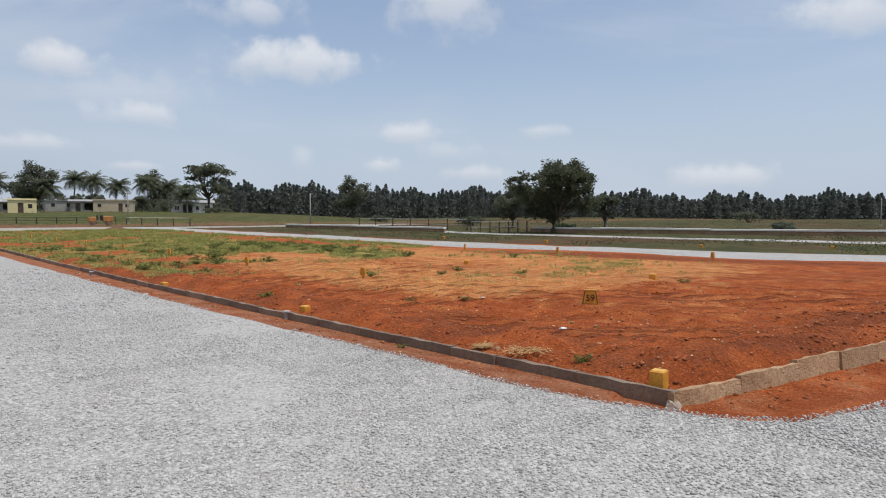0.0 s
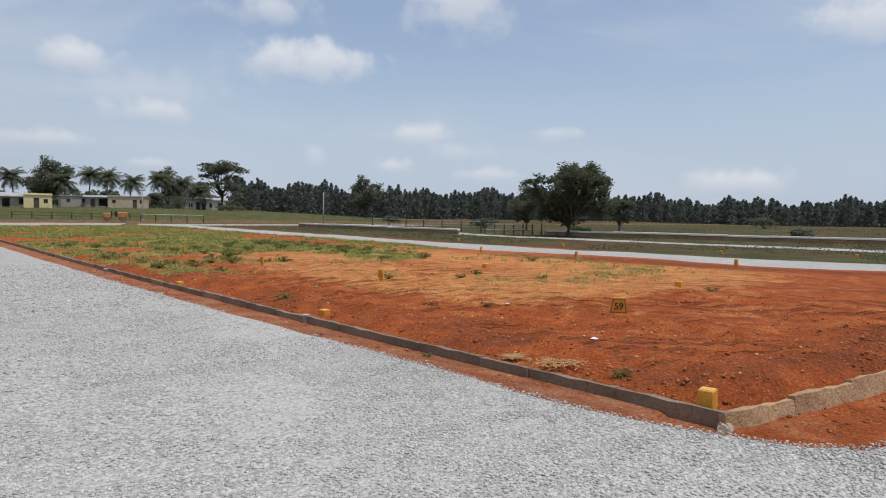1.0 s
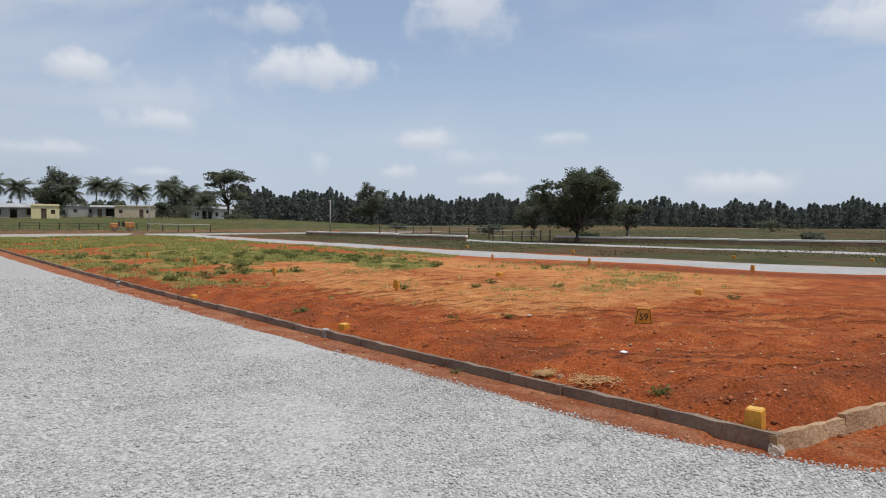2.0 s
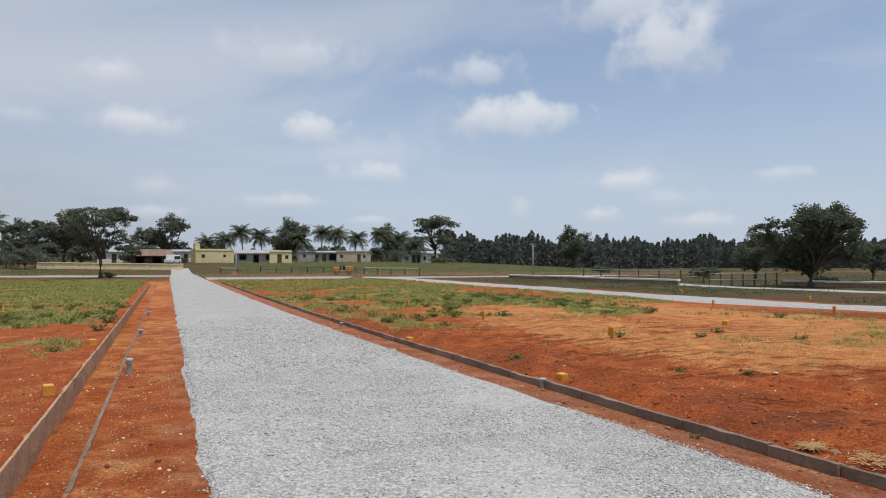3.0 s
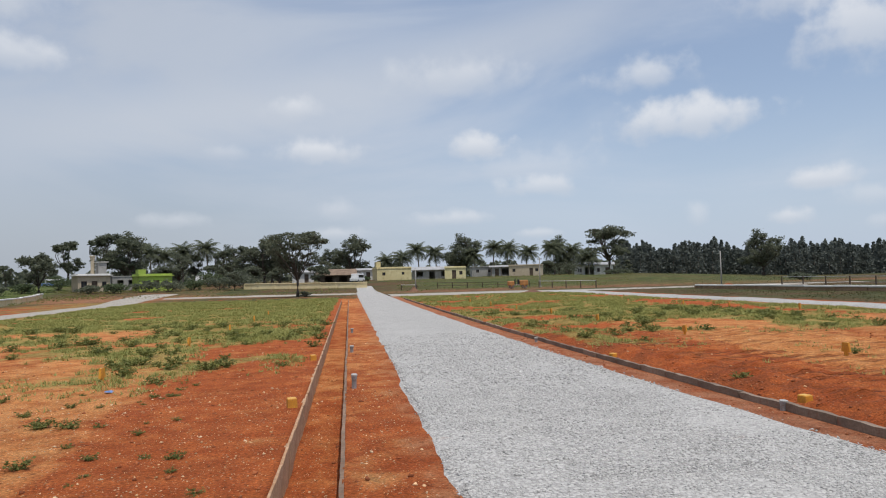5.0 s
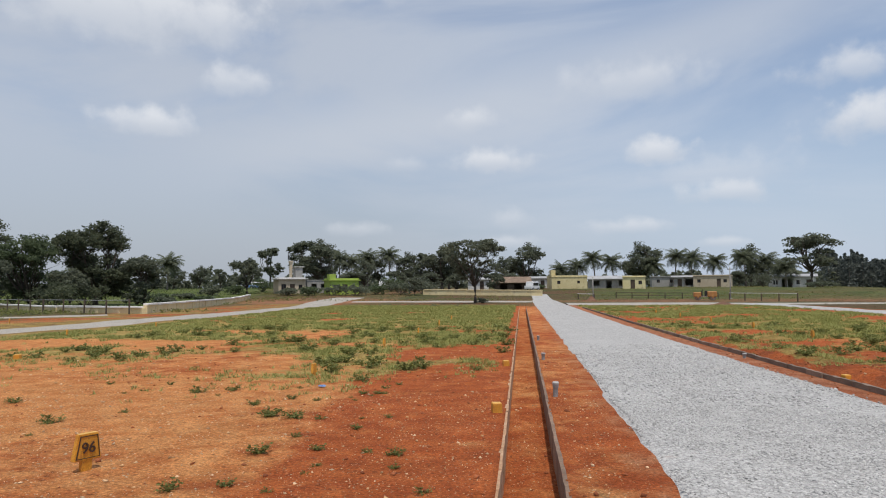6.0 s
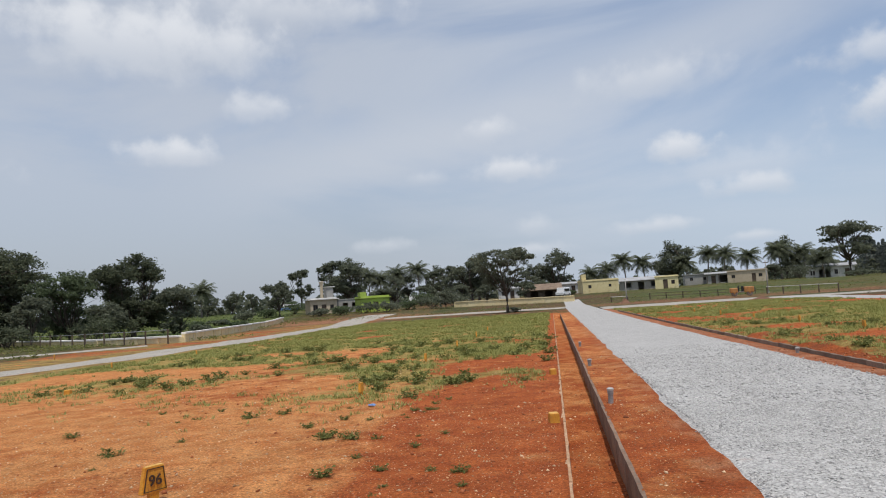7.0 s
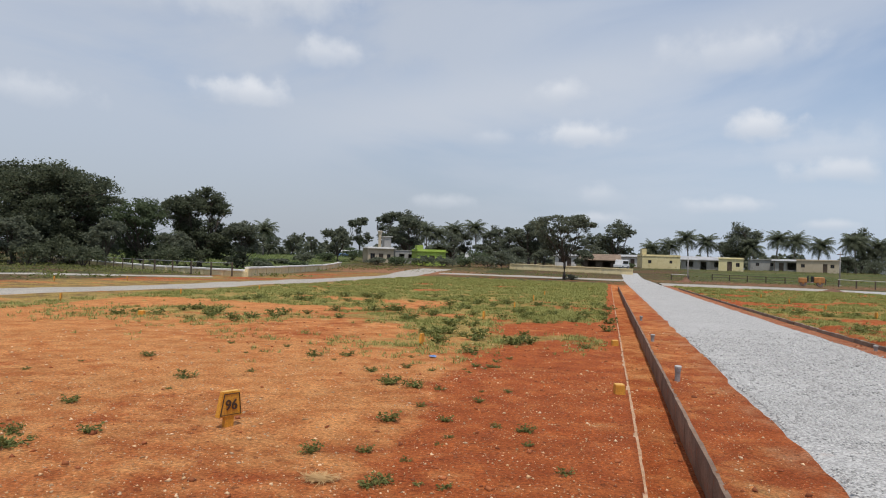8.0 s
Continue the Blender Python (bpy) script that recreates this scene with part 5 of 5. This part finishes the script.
for x, y, f in ((9.25, 14.5, -84), (8.9, 20.5, -86), (8.5, 26.4, -88), (8.35, 31.8, -85), (8.05, 37.0, -92), (7.7, 42.0, -88), (7.4, 47.4, -86),
                (-5.67, 16.2, 84), (-5.6, 23.2, 86), (-5.45, 29.3, 92), (-5.3, 35.0, 88), (-5.2, 39.8, 86),
                (22.6, 12.2, 60), (20.6, 17.6, 62), (20.2, 22.6, 64), (18.9, 29.2, 70), (17.6, 32.6, 75), (17.2, 36.4, 75),
                (-20.6, 22.2, -60), (-19.0, 26.8, -64), (-19.2, 33.6, -70), (-31.2, 32.9, -60), (-29.8, 36.9, -60)):
    marker(x, y, f, "", 0.72)
corner_stone(5.55, 3.95, 0.70, 12)
for x, y, s, sink in ((5.38, 10.5, 0.70, 0.10), (4.95, 16.2, 0.65, 0.08), (14.9, 9.8, 0.8, 0.08), (14.4, 16.2, 0.8, 0.08), (-1.66, 12.3, 0.68, 0.05), (-1.66, 18.2, 0.68, 0.06),
                      (-14.7, 18.9, 0.75, 0.06), (31.5, 17.4, 0.8, 0.05), (34.8, 12.5, 0.8, 0.05), (29.3, 25.6, 0.8, 0.05), (28.8, 34.0, 0.8, 0.05)):
    corner_stone(x, y, s, 10 + 7 * s, 0, sink)


def pipe_stub(x, y, height=0.24, lean=0.0):
    ob = thing("pipe_stub", pose(x, y, gz(x, y), lean, lean * 0.4), "short grey plastic pipe stub with a pale cap", "pipe", "pipe stubs beside the road")
    bm = bmesh.new()
    tube(bm, [(0, 0, -0.1), (0, 0, height * 0.62), (0, 0, height * 0.64), (0, 0, height * 0.9)], [0.042, 0.042, 0.050, 0.050], 14)
    part("pipe", bm, PVC, ob, smooth=False)
    bm = bmesh.new()
    tube(bm, [(0, 0, height * 0.86), (0, 0, height * 0.97), (0, 0, height)], [0.056, 0.056, 0.046], 14)
    part("cap", bm, PVC_CAP, ob, "pale plastic cap")


for x, y, hgt in ((-0.73, 13.8, 0.25), (-0.75, 19.6, 0.18), (-0.72, 26.0, 0.16), (4.98, 10.4, 0.14), (4.42, 20.5, 0.13)):
    pipe_stub(x, y, hgt, 3)


# ---- drain and kerb slabs ----
def slab_shape(seed, length, height, thick, material, rough):
    """A rough-sawn granite slab with uneven edges; its base is at z = 0."""
    rng = np.random.default_rng(seed)
    bm = bmesh.new()
    box(bm, -thick / 2, thick / 2, 0.005, length - 0.005, 0, height)
    bmesh.ops.subdivide_edges(bm, edges=[e for e in bm.edges if abs(e.verts[0].co.z - e.verts[1].co.z) > 0.1], cuts=1)
    bmesh.ops.subdivide_edges(bm, edges=[e for e in bm.edges if abs(e.verts[0].co.y - e.verts[1].co.y) > 0.1], cuts=5)
    for v in bm.verts:
        v.co += Vector((rng.normal() * rough, rng.normal() * 0.004, rng.normal() * rough * (v.co.z > 0.01)))
    me = bpy.data.meshes.new("kerb_stone")
    bm.to_mesh(me)
    bm.free()
    me.materials.append(material)
    return me


def slab_run(label, name, place, count, height, thick, lengths, seed, material=SLAB, rough=0.006, loose=1.0):
    """Slabs end to end. place(s): the pose of a slab that begins s metres along, or None."""
    ob = thing(name, Matrix.Identity(4), label, "kerb", kind="structure")
    kinds = [(l, slab_shape(seed + k, l, height, thick, material, rough)) for k, l in enumerate(lengths)]
    rng = np.random.default_rng(seed)
    s = 0.0
    for _ in range(count):
        l, me = kinds[rng.integers(len(kinds))]
        m = place(s)
        if m is None:
            break
        piece("kerb_stone", me, ob, m @ pose(loose * rng.normal() * 0.005, 0, loose * rng.normal() * 0.005, loose * rng.normal() * 0.3, loose * rng.normal() * 1.0, loose * rng.normal() * 0.25))
        s += l
    return ob


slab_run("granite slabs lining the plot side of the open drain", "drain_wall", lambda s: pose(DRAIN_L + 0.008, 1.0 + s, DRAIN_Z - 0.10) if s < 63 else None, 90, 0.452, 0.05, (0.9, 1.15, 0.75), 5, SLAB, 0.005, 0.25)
slab_run("granite slabs lining the road side of the open drain", "drain_wall", lambda s: pose(DRAIN_R - 0.003, 1.0 + s, DRAIN_Z - 0.10) if s < 63 else None, 90, 0.468, 0.044, (1.0, 0.8, 1.25), 9, SHADED_DRAIN_SLAB, 0.003, 0.35)


def along_kerb(s):
    y = 3.66 + s
    if y > 64:
        return None
    x, ahead = float(kerb_x(y)), float(kerb_x(y + 1.0))
    return pose(x + 0.03, y, -0.28, 0, 0, math.degrees(math.atan2(x - ahead, 1.0)))


def along_side(s):
    x = 5.33 + s * 0.988
    if x > 24:
        return None
    return pose(x, float(kerb_y(x)) + 0.02, -0.26 - 0.06 * math.exp(-s / 1.2), 0, 0, -90 - 8.8) @ pose(0, 0, 0, 0, -9)


slab_run("granite kerb slabs along the gravel road, coloured darker for shade", "kerb", along_kerb, 90, 0.35, 0.08, (0.95, 0.7, 1.1), 13, SHADED_SLAB, 0.006)
slab_run("granite kerb slabs along the side road, coloured paler for sunlight", "kerb", along_side, 40, 0.41, 0.065, (0.85, 0.65, 1.0), 17, SUNLIT_SLAB, 0.008)


def broken_stone(x, y, size, seed, turn, material, label):
    """A lump broken off a slab or of old mortar: a cut and jittered block."""
    rng = np.random.default_rng(seed)
    bm = bmesh.new()
    box(bm, -0.5, 0.5, -0.36, 0.36, -0.25, 0.5, 0.12, 0.8)
    bmesh.ops.subdivide_edges(bm, edges=bm.edges[:], cuts=1)
    for v in bm.verts:
        v.co += Vector(rng.normal(size=3)) * 0.045
    bm.transform(Matrix.Scale(size, 4))
    ob = part("broken_stone", bm, material)
    ob.matrix_basis = pose(x, y, gz(x, y) - 0.01, 0, 8, turn)
    tagged(ob, label, "stone")


broken_stone(5.36, 3.68, 0.17, 1, 20, MORTAR, "pale lump of old mortar at the kerb corner")
broken_stone(5.50, 3.76, 0.11, 2, 70, MORTAR, "small pale lump of mortar on the kerb")
for k, (x, y, size) in enumerate(((5.62, 6.2, 0.09), (5.66, 5.3, 0.08), (6.6, 5.4, 0.07), (7.9, 6.4, 0.08), (9.2, 5.6, 0.07), (8.6, 8.6, 0.06), (11.4, 7.0, 0.08), (5.5, 7.9, 0.06))):
    broken_stone(x, y, size, 10 + k, 40 * k, (SUNLIT_SLAB, CLOD, PEBBLE)[k % 3], "broken chunk of stone lying on red soil")


# ---- gravel, grit, grass ----
def gravel_stones():
    rng = np.random.default_rng(3)

    def scatter(x0, x1, y0, y1, step, keep):
        gx, gy = np.meshgrid(np.arange(x0, x1, step), np.arange(y0, y1, step))
        gx = gx.ravel() + rng.uniform(-0.5, 0.5, gx.size) * step
        gy = gy.ravel() + rng.uniform(-0.5, 0.5, gy.size) * step
        ok = keep(gx, gy)
        dusty = smooth(0.0, 0.6, value_noise(gx * 0.45 + 11, gy * 0.3, 3))
        ok &= rng.uniform(0, 1, gx.size) > 0.86 * dusty
        return gx[ok], gy[ok], np.full(ok.sum(), step)

    def main(x, y):
        edge = 0.022 * value_noise(x * 5, y * 5, 3) + rng.normal(0, 0.016, x.shape)
        return (x > 0.13 + 2 * edge) & ((x < road_right(y) - 0.09 + edge) | (y < side_edge(x) - 0.07 + edge)) & (y < side_edge(x) + 20)

    thin = lambda x, y: main(x, y) & (rng.uniform(0, 1, x.shape) < 0.6 * smooth(30, 13, y))
    sets = [scatter(-0.1, 11.0, 0.4, 8.0, 0.031, lambda x, y: main(x, y) & ((x < 5.0) | (y < side_edge(x) - 0.06)) & (x + y > 3.2)),
            scatter(-0.1, 5.2, 8.0, 13.0, 0.037, lambda x, y: main(x, y) & (rng.uniform(0, 1, x.shape) < 0.75)), scatter(-0.1, 5.0, 13.0, 30.0, 0.058, thin)]
    x, y, s = (np.concatenate(v) for v in zip(*sets))
    size = s * (0.30 + 0.38 * rng.uniform(0, 1, len(x)) ** 2)
    z = road_height(x, y) + size * 0.12
    verts, faces = chips(np.stack([x, y, z], 1), size, rng, 0.55)
    tagged(new("gravel_stones", raw_mesh("gravel_stones", verts, faces, CHIPS)), "loose crushed granite chips on the road", "gravel", kind="stuff")


gravel_stones()


def scatter_soil(name, label, category, material, count, x0, x1, y0, y1, low, high, seed, weight=None, flat=0.6):
    rng = np.random.default_rng(seed)
    x, y = rng.uniform(x0, x1, count * 3), y0 + (y1 - y0) * rng.uniform(0, 1, count * 3) ** 1.6
    ok = ((x < -0.02) | (x > road_right(y) + 0.06)) & (y > np.where(x > 4.5, side_edge(x) + 0.05, 0)) & (x < right_road_near(y) - 0.1)
    ok &= ~((np.abs(x - DRAIN_L) < 0.08) | (np.abs(x - DRAIN_R) < 0.08) | (np.abs(x - kerb_x(y)) < 0.1))
    if weight is not None:
        ok &= rng.uniform(0, 1, count * 3) < weight(x, y)
    x, y = x[ok][:count], y[ok][:count]
    size = low + (high - low) * rng.uniform(0, 1, len(x)) ** 5
    verts, faces = chips(np.stack([x, y, ground_z(x, y) + size * 0.15], 1), size, rng, flat)
    tagged(new(name, raw_mesh(name, verts, faces, material)), label, category, kind="stuff")


scatter_soil("pebbles", "pale pebbles and grit scattered on red soil", "pebbles", PEBBLE, 11000, -14, 15, 4, 22, 0.004, 0.033, 1,
             lambda x, y: np.where(x > 4, 0.3, 1.0))
scatter_soil("grit", "fine pale grit on the plot", "grit", PEBBLE, 24000, -9.5, -0.1, 5.5, 14, 0.003, 0.015, 4)
scatter_soil("clods", "crumbly red soil clods", "clods", CLOD, 11000, -10, 14, 3, 22, 0.005, 0.042, 2,
             lambda x, y: np.clip(0.4 - 0.33 * sand_cover(x, y) + dark_cover(x, y) * 1.3, 0, 1), 0.75)


def grass_tufts():
    rng = np.random.default_rng(9)
    n = 230000
    x, y = rng.uniform(-21, 22, n), 8 + 62 * rng.uniform(0, 1, n) ** 1.25
    cover = grass_cover(x, y)
    clump = value_noise(x * 1.6, y * 1.6, 3)
    ok = (rng.uniform(0, 1, n) < cover * 0.75 * (clump > 0.0)) & ((x < DRAIN_L - 0.1) | (x > kerb_x(y) + 0.1))
    x, y = x[ok][:58000], y[ok][:58000]
    verts, faces = [], []
    blades = 9
    m = len(x)
    a = rng.uniform(0, 6.283, (m, blades))
    reach = rng.uniform(0.02, 0.09, (m, blades)) * (1 + y[:, None] / 60)
    tall = rng.uniform(0.025, 0.10, (m, blades)) * (0.8 + y[:, None] / 80)
    z = ground_z(x, y)[:, None]
    bx, by = x[:, None] + rng.normal(0, 0.05, (m, blades)), y[:, None] + rng.normal(0, 0.05, (m, blades))
    wide = (0.0035 + 0.00045 * y)[:, None] * np.ones_like(a)
    p0 = np.stack([bx - np.sin(a) * wide, by + np.cos(a) * wide, z + 0 * a], -1)
    p1 = np.stack([bx + np.sin(a) * wide, by - np.cos(a) * wide, z + 0 * a], -1)
    p2 = np.stack([bx + np.cos(a) * reach, by + np.sin(a) * reach, z + tall], -1)
    verts = np.stack([p0, p1, p2], 2).reshape(-1, 3)
    faces = np.arange(len(verts)).reshape(-1, 3)
    tagged(new("grass", raw_mesh("grass", verts, faces, GRASS)), "short rough grass in uneven patches", "grass", kind="stuff")


grass_tufts()


def field_growth(name, label, material, count, low, high, size, seed, keep):
    """Rough growth on the fields round about: low clumps of leaves."""
    rng = np.random.default_rng(seed)
    a = rng.uniform(low, high, count)
    far = 28 + 150 * rng.uniform(0, 1, count) ** 1.3
    x, y = -0.6 + far * np.sin(np.radians(a)), 2 + far * np.cos(np.radians(a))
    ok = keep(x, y) & (value_noise(x * 0.10, y * 0.22, 4) > -0.15)
    x, y, far = x[ok], y[ok], far[ok]
    per = 7
    wide = 0.25 + far * 0.004
    places = np.stack([np.repeat(x, per) + rng.normal(0, 1, len(x) * per) * np.repeat(wide, per), np.repeat(y, per) + rng.normal(0, 1, len(x) * per) * np.repeat(wide, per)], 1)
    z = ground_z(places[:, 0], places[:, 1]) + rng.uniform(0.0, 0.22, len(places))
    verts, faces = leaf_arrays(np.column_stack([places, z]), size, rng, -0.2, 0.35)
    tagged(new(name, raw_mesh(name, verts, faces, material)), label, "grass", kind="stuff")


def off_roads(x, y):
    outer = np.abs(x - (37.8 + 6.5 * np.exp(-(np.maximum(y, -6) - 12) / 12))) > 2.6
    return (x > right_road_near(y) + 5.0) & outer & ~((y > 70) & (y < 82) & (x < 62))


field_growth("field_grass", "rough olive grass on the fields", FIELD_GRASS, 11000, 22, 85, 0.12, 21, off_roads)
field_growth("rough_grass", "rough green grass before the village", WEED, 4500, -22, 24, 0.24, 22, lambda x, y: (y > 94) & (np.abs(x - 2) > 4))
field_growth("verge_grass", "green grass by the boundary wall", WEED, 9000, -75, -16, 0.26, 23,
             lambda x, y: (x < -27.5) & (meadow_cover(x, y) < 0.3) & ((y > 52) | (x < -34)) & (np.abs((x + 31) * 0.66 - (y - 48) * 0.75) > 1.8) & ~((x > -35.5) & (y > 58)))

field_growth("meadow_grass", "lush green meadow behind the boundary wall", MEADOW, 14000, -75, -14, 0.30, 24, lambda x, y: meadow_cover(x, y) > 0.3)


def weed(x, y, size, seed):
    """A low broad-leaved weed: stems and many leaves."""
    rng = np.random.default_rng(seed)
    ob = thing("weed", pose(x, y, gz(x, y) - 0.01, 0, 0, rng.uniform(0, 360)) @ Matrix.Diagonal((size, size, size * 0.7, 1)), "low leafy green weed on bare soil", "weed", "weeds on the plots")
    bm = bmesh.new()
    places = []
    for k in range(9):
        a = 2.399 * k
        out = rng.uniform(0.25, 0.5)
        tip = (math.cos(a) * out, math.sin(a) * out, rng.uniform(0.15, 0.5))
        path = limb(bm, (0, 0, -0.02), tip, 0.012, 0.005, rng, 0.12, 4, 4)
        for p in path[1:]:
            places += [np.array(p) + rng.normal(size=3) * 0.05 for _ in range(5)]
    # the stems join in one root
    bmesh.ops.remove_doubles(bm, verts=[v for v in bm.verts if v.co.length < 0.045], dist=0.03)
    part("stalk", bm, WEED, ob)
    verts, faces = leaf_arrays(np.array(places), 0.13, rng, 0.1, 0.6)
    leaves = new("foliage", raw_mesh("foliage", verts, faces, WEED))
    leaves.parent = ob
    return ob


weeds = [weed(-7.7, 10.87, 0.34, 301), weed(-4.5, 8.2, 0.26, 302), weed(-5.5, 12.6, 0.28, 303)]
rng = np.random.default_rng(55)
spots = [(-6.81, 8.06, 0.28), (-8.0, 9.09, 0.28), (-9.4, 12.3, 0.3), (-7.13, 7.43, 0.36), (-7.5, 7.8, 0.26), (-4.87, 11.63, 0.42), (-4.5, 11.56, 0.36), (-4.18, 9.56, 0.3), (-7.0, 13.7, 0.34), (-6.46, 14.0, 0.3),
         (-3.85, 17.4, 0.6), (-5.87, 18.7, 0.5), (-4.5, 15.6, 0.45), (-3.6, 7.6, 0.26), (-1.85, 21.5, 0.5), (-1.8, 24.0, 0.6), (-1.9, 27.0, 0.6), (-1.8, 31.0, 0.7), (-2.3, 17.4, 0.35),
         (5.50, 12.2, 0.34), (5.75, 5.0, 0.26), (5.0, 7.3, 0.16), (7.6, 10.4, 0.24), (8.3, 9.7, 0.2), (14.2, 8.6, 0.36), (12.9, 15.0, 0.4), (11.6, 14.2, 0.36), (13.7, 13.2, 0.36), (9.7, 14.8, 0.36), (5.5, 21.0, 0.5)]
for x, y, s in spots:
    base = weeds[rng.integers(3)]
    m = pose(x, y, gz(x, y) - 0.01, 0, 0, rng.uniform(0, 360)) @ Matrix.Scale(s / base.scale[0], 4)
    copy_thing(base, m)
# seedlings along the edge between the sandy and the red soil
for _ in range(46):
    y = rng.uniform(6.6, 15.5)
    x = -3.3 - 0.09 * (y - 8) + rng.normal() * 0.45 if rng.random() < 0.45 else rng.uniform(-10.5, -3.0)
    base = weeds[rng.integers(3)]
    copy_thing(base, pose(x, y, gz(x, y) - 0.01, 0, 0, rng.uniform(0, 360)) @ Matrix.Scale(rng.uniform(0.09, 0.22) / base.scale[0], 4))
far_spots = 0
while far_spots < 220:
    x, y = rng.uniform(-16, 18), rng.uniform(14, 34)
    if float(grass_cover(x, y)) > 0.3 and (x < -2.2 or x > float(kerb_x(y)) + 0.6):
        base = weeds[rng.integers(3)]
        copy_thing(base, pose(x, y, gz(x, y) - 0.01, 0, 0, rng.uniform(0, 360)) @ Matrix.Scale(rng.uniform(0.3, 0.65) / base.scale[0], 4))
        far_spots += 1


# ---- small heaps and litter ----
def soil_heap(x, y, width, height, seed, material, label):
    """A heap of dumped soil: a rough cone on a grid of rings."""
    rng = np.random.default_rng(seed)
    ob = thing("soil_heap", pose(x, y, gz(x, y) - 0.03, 0, 0, rng.uniform(0, 360)), label, "soil heap")
    bm = bmesh.new()
    rings = []
    for k in range(6):
        r = width / 2 * k / 5
        rings.append([bm.verts.new((math.cos(a) * r * rng.uniform(0.85, 1.1), math.sin(a) * r * rng.uniform(0.85, 1.1), height * (1 - k / 5) ** 1.2 * rng.uniform(0.8, 1.1)))
                      for a in np.linspace(0, 6.283, 18, endpoint=False)])
    for a, b in zip(rings, rings[1:]):
        for k in range(18):
            bm.faces.new((a[k], b[k], b[(k + 1) % 18], a[(k + 1) % 18]))
    bmesh.ops.remove_doubles(bm, verts=bm.verts[:], dist=0.001)
    part("mound", bm, material, ob, smooth=True)
    verts, faces = chips(np.stack([rng.normal(0, width * 0.3, 60), rng.normal(0, width * 0.3, 60), np.full(60, 0.05)], 1), rng.uniform(0.03, 0.09, 60), rng, 0.8)
    rubble = new("rubble", raw_mesh("rubble", verts, faces, CLOD))
    rubble.parent = ob
    tagged(rubble, kind="stuff")


x, y = polar(5.35, 93)
soil_heap(x, y, 1.8, 0.75, 1, SPOIL, "small heap of brown soil at the road junction")
x, y = polar(15.4, 73)
soil_heap(x, y, 2.6, 0.4, 2, SPOIL, "low dark heap of spoil beside the track")
x, y = polar(30.9, 76)
soil_heap(x, y, 4.0, 0.5, 3, CLOD, "low heap of red soil by the boundary wall")
x, y = polar(-3.8, 79.5)
bush("small bush at the foot of the young tree", x, y, 1.6, 0.7, 411, LEAF_DARK, 400, 0.2)


def straw_tuft(x, y, size, seed):
    rng = np.random.default_rng(seed)
    ob = thing("straw_tuft", pose(x, y, gz(x, y)), "flattened tuft of dry pale straw on soil", "dry grass", "tufts of dry straw")
    n = 240
    a = rng.uniform(0, 6.283, n)
    p = np.stack([rng.normal(0, size, n), rng.normal(0, size * 0.6, n), rng.uniform(0.0, 0.025, n) + 0.01], 1)
    way = np.stack([np.cos(a), np.sin(a), rng.uniform(-0.05, 0.10, n)], 1) * rng.uniform(0.08, 0.2, n)[:, None]
    side = np.stack([-np.sin(a), np.cos(a), 0 * a], 1) * 0.006
    verts = np.stack([p - side, p + side, p + way], 1).reshape(-1, 3)
    blades = new("straw", raw_mesh("straw", verts, np.arange(len(verts)).reshape(-1, 3), STRAW))
    blades.parent = ob


straw_tuft(5.66, 5.75, 0.20, 1)
straw_tuft(5.60, 6.4, 0.07, 2)
# straw put in place of a pale flowering weed
straw_tuft(-4.1, 7.5, 0.05, 3)


def litter(x, y, material, size, seed, label):
    """A crumpled scrap of plastic sheet."""
    rng = np.random.default_rng(seed)
    bm = bmesh.new()
    bmesh.ops.create_grid(bm, x_segments=4, y_segments=3, size=size)
    for v in bm.verts:
        v.co += Vector((rng.normal() * size * 0.2, rng.normal() * size * 0.2, 0.02 + rng.uniform(0, size * 0.5)))
    bmesh.ops.solidify(bm, geom=bm.faces[:], thickness=0.003)
    ob = part("plastic_scrap", bm, material, None)
    ob.matrix_basis = pose(x, y, gz(x, y) - 0.01, 0, 0, rng.uniform(0, 360))
    tagged(ob, label, "litter")


litter(-5.0, 14.6, CAR_BLUE, 0.07, 1, "crumpled blue plastic scrap on sandy soil")
litter(-1.15, 8.3, CAR_WHITE, 0.035, 2, "small white plastic scrap in the drain")
litter(7.4, 6.6, CAR_WHITE, 0.05, 3, "small white plastic scrap on red soil")
litter(8.3, 9.2, CAR_WHITE, 0.04, 4, "small white plastic scrap on red soil")
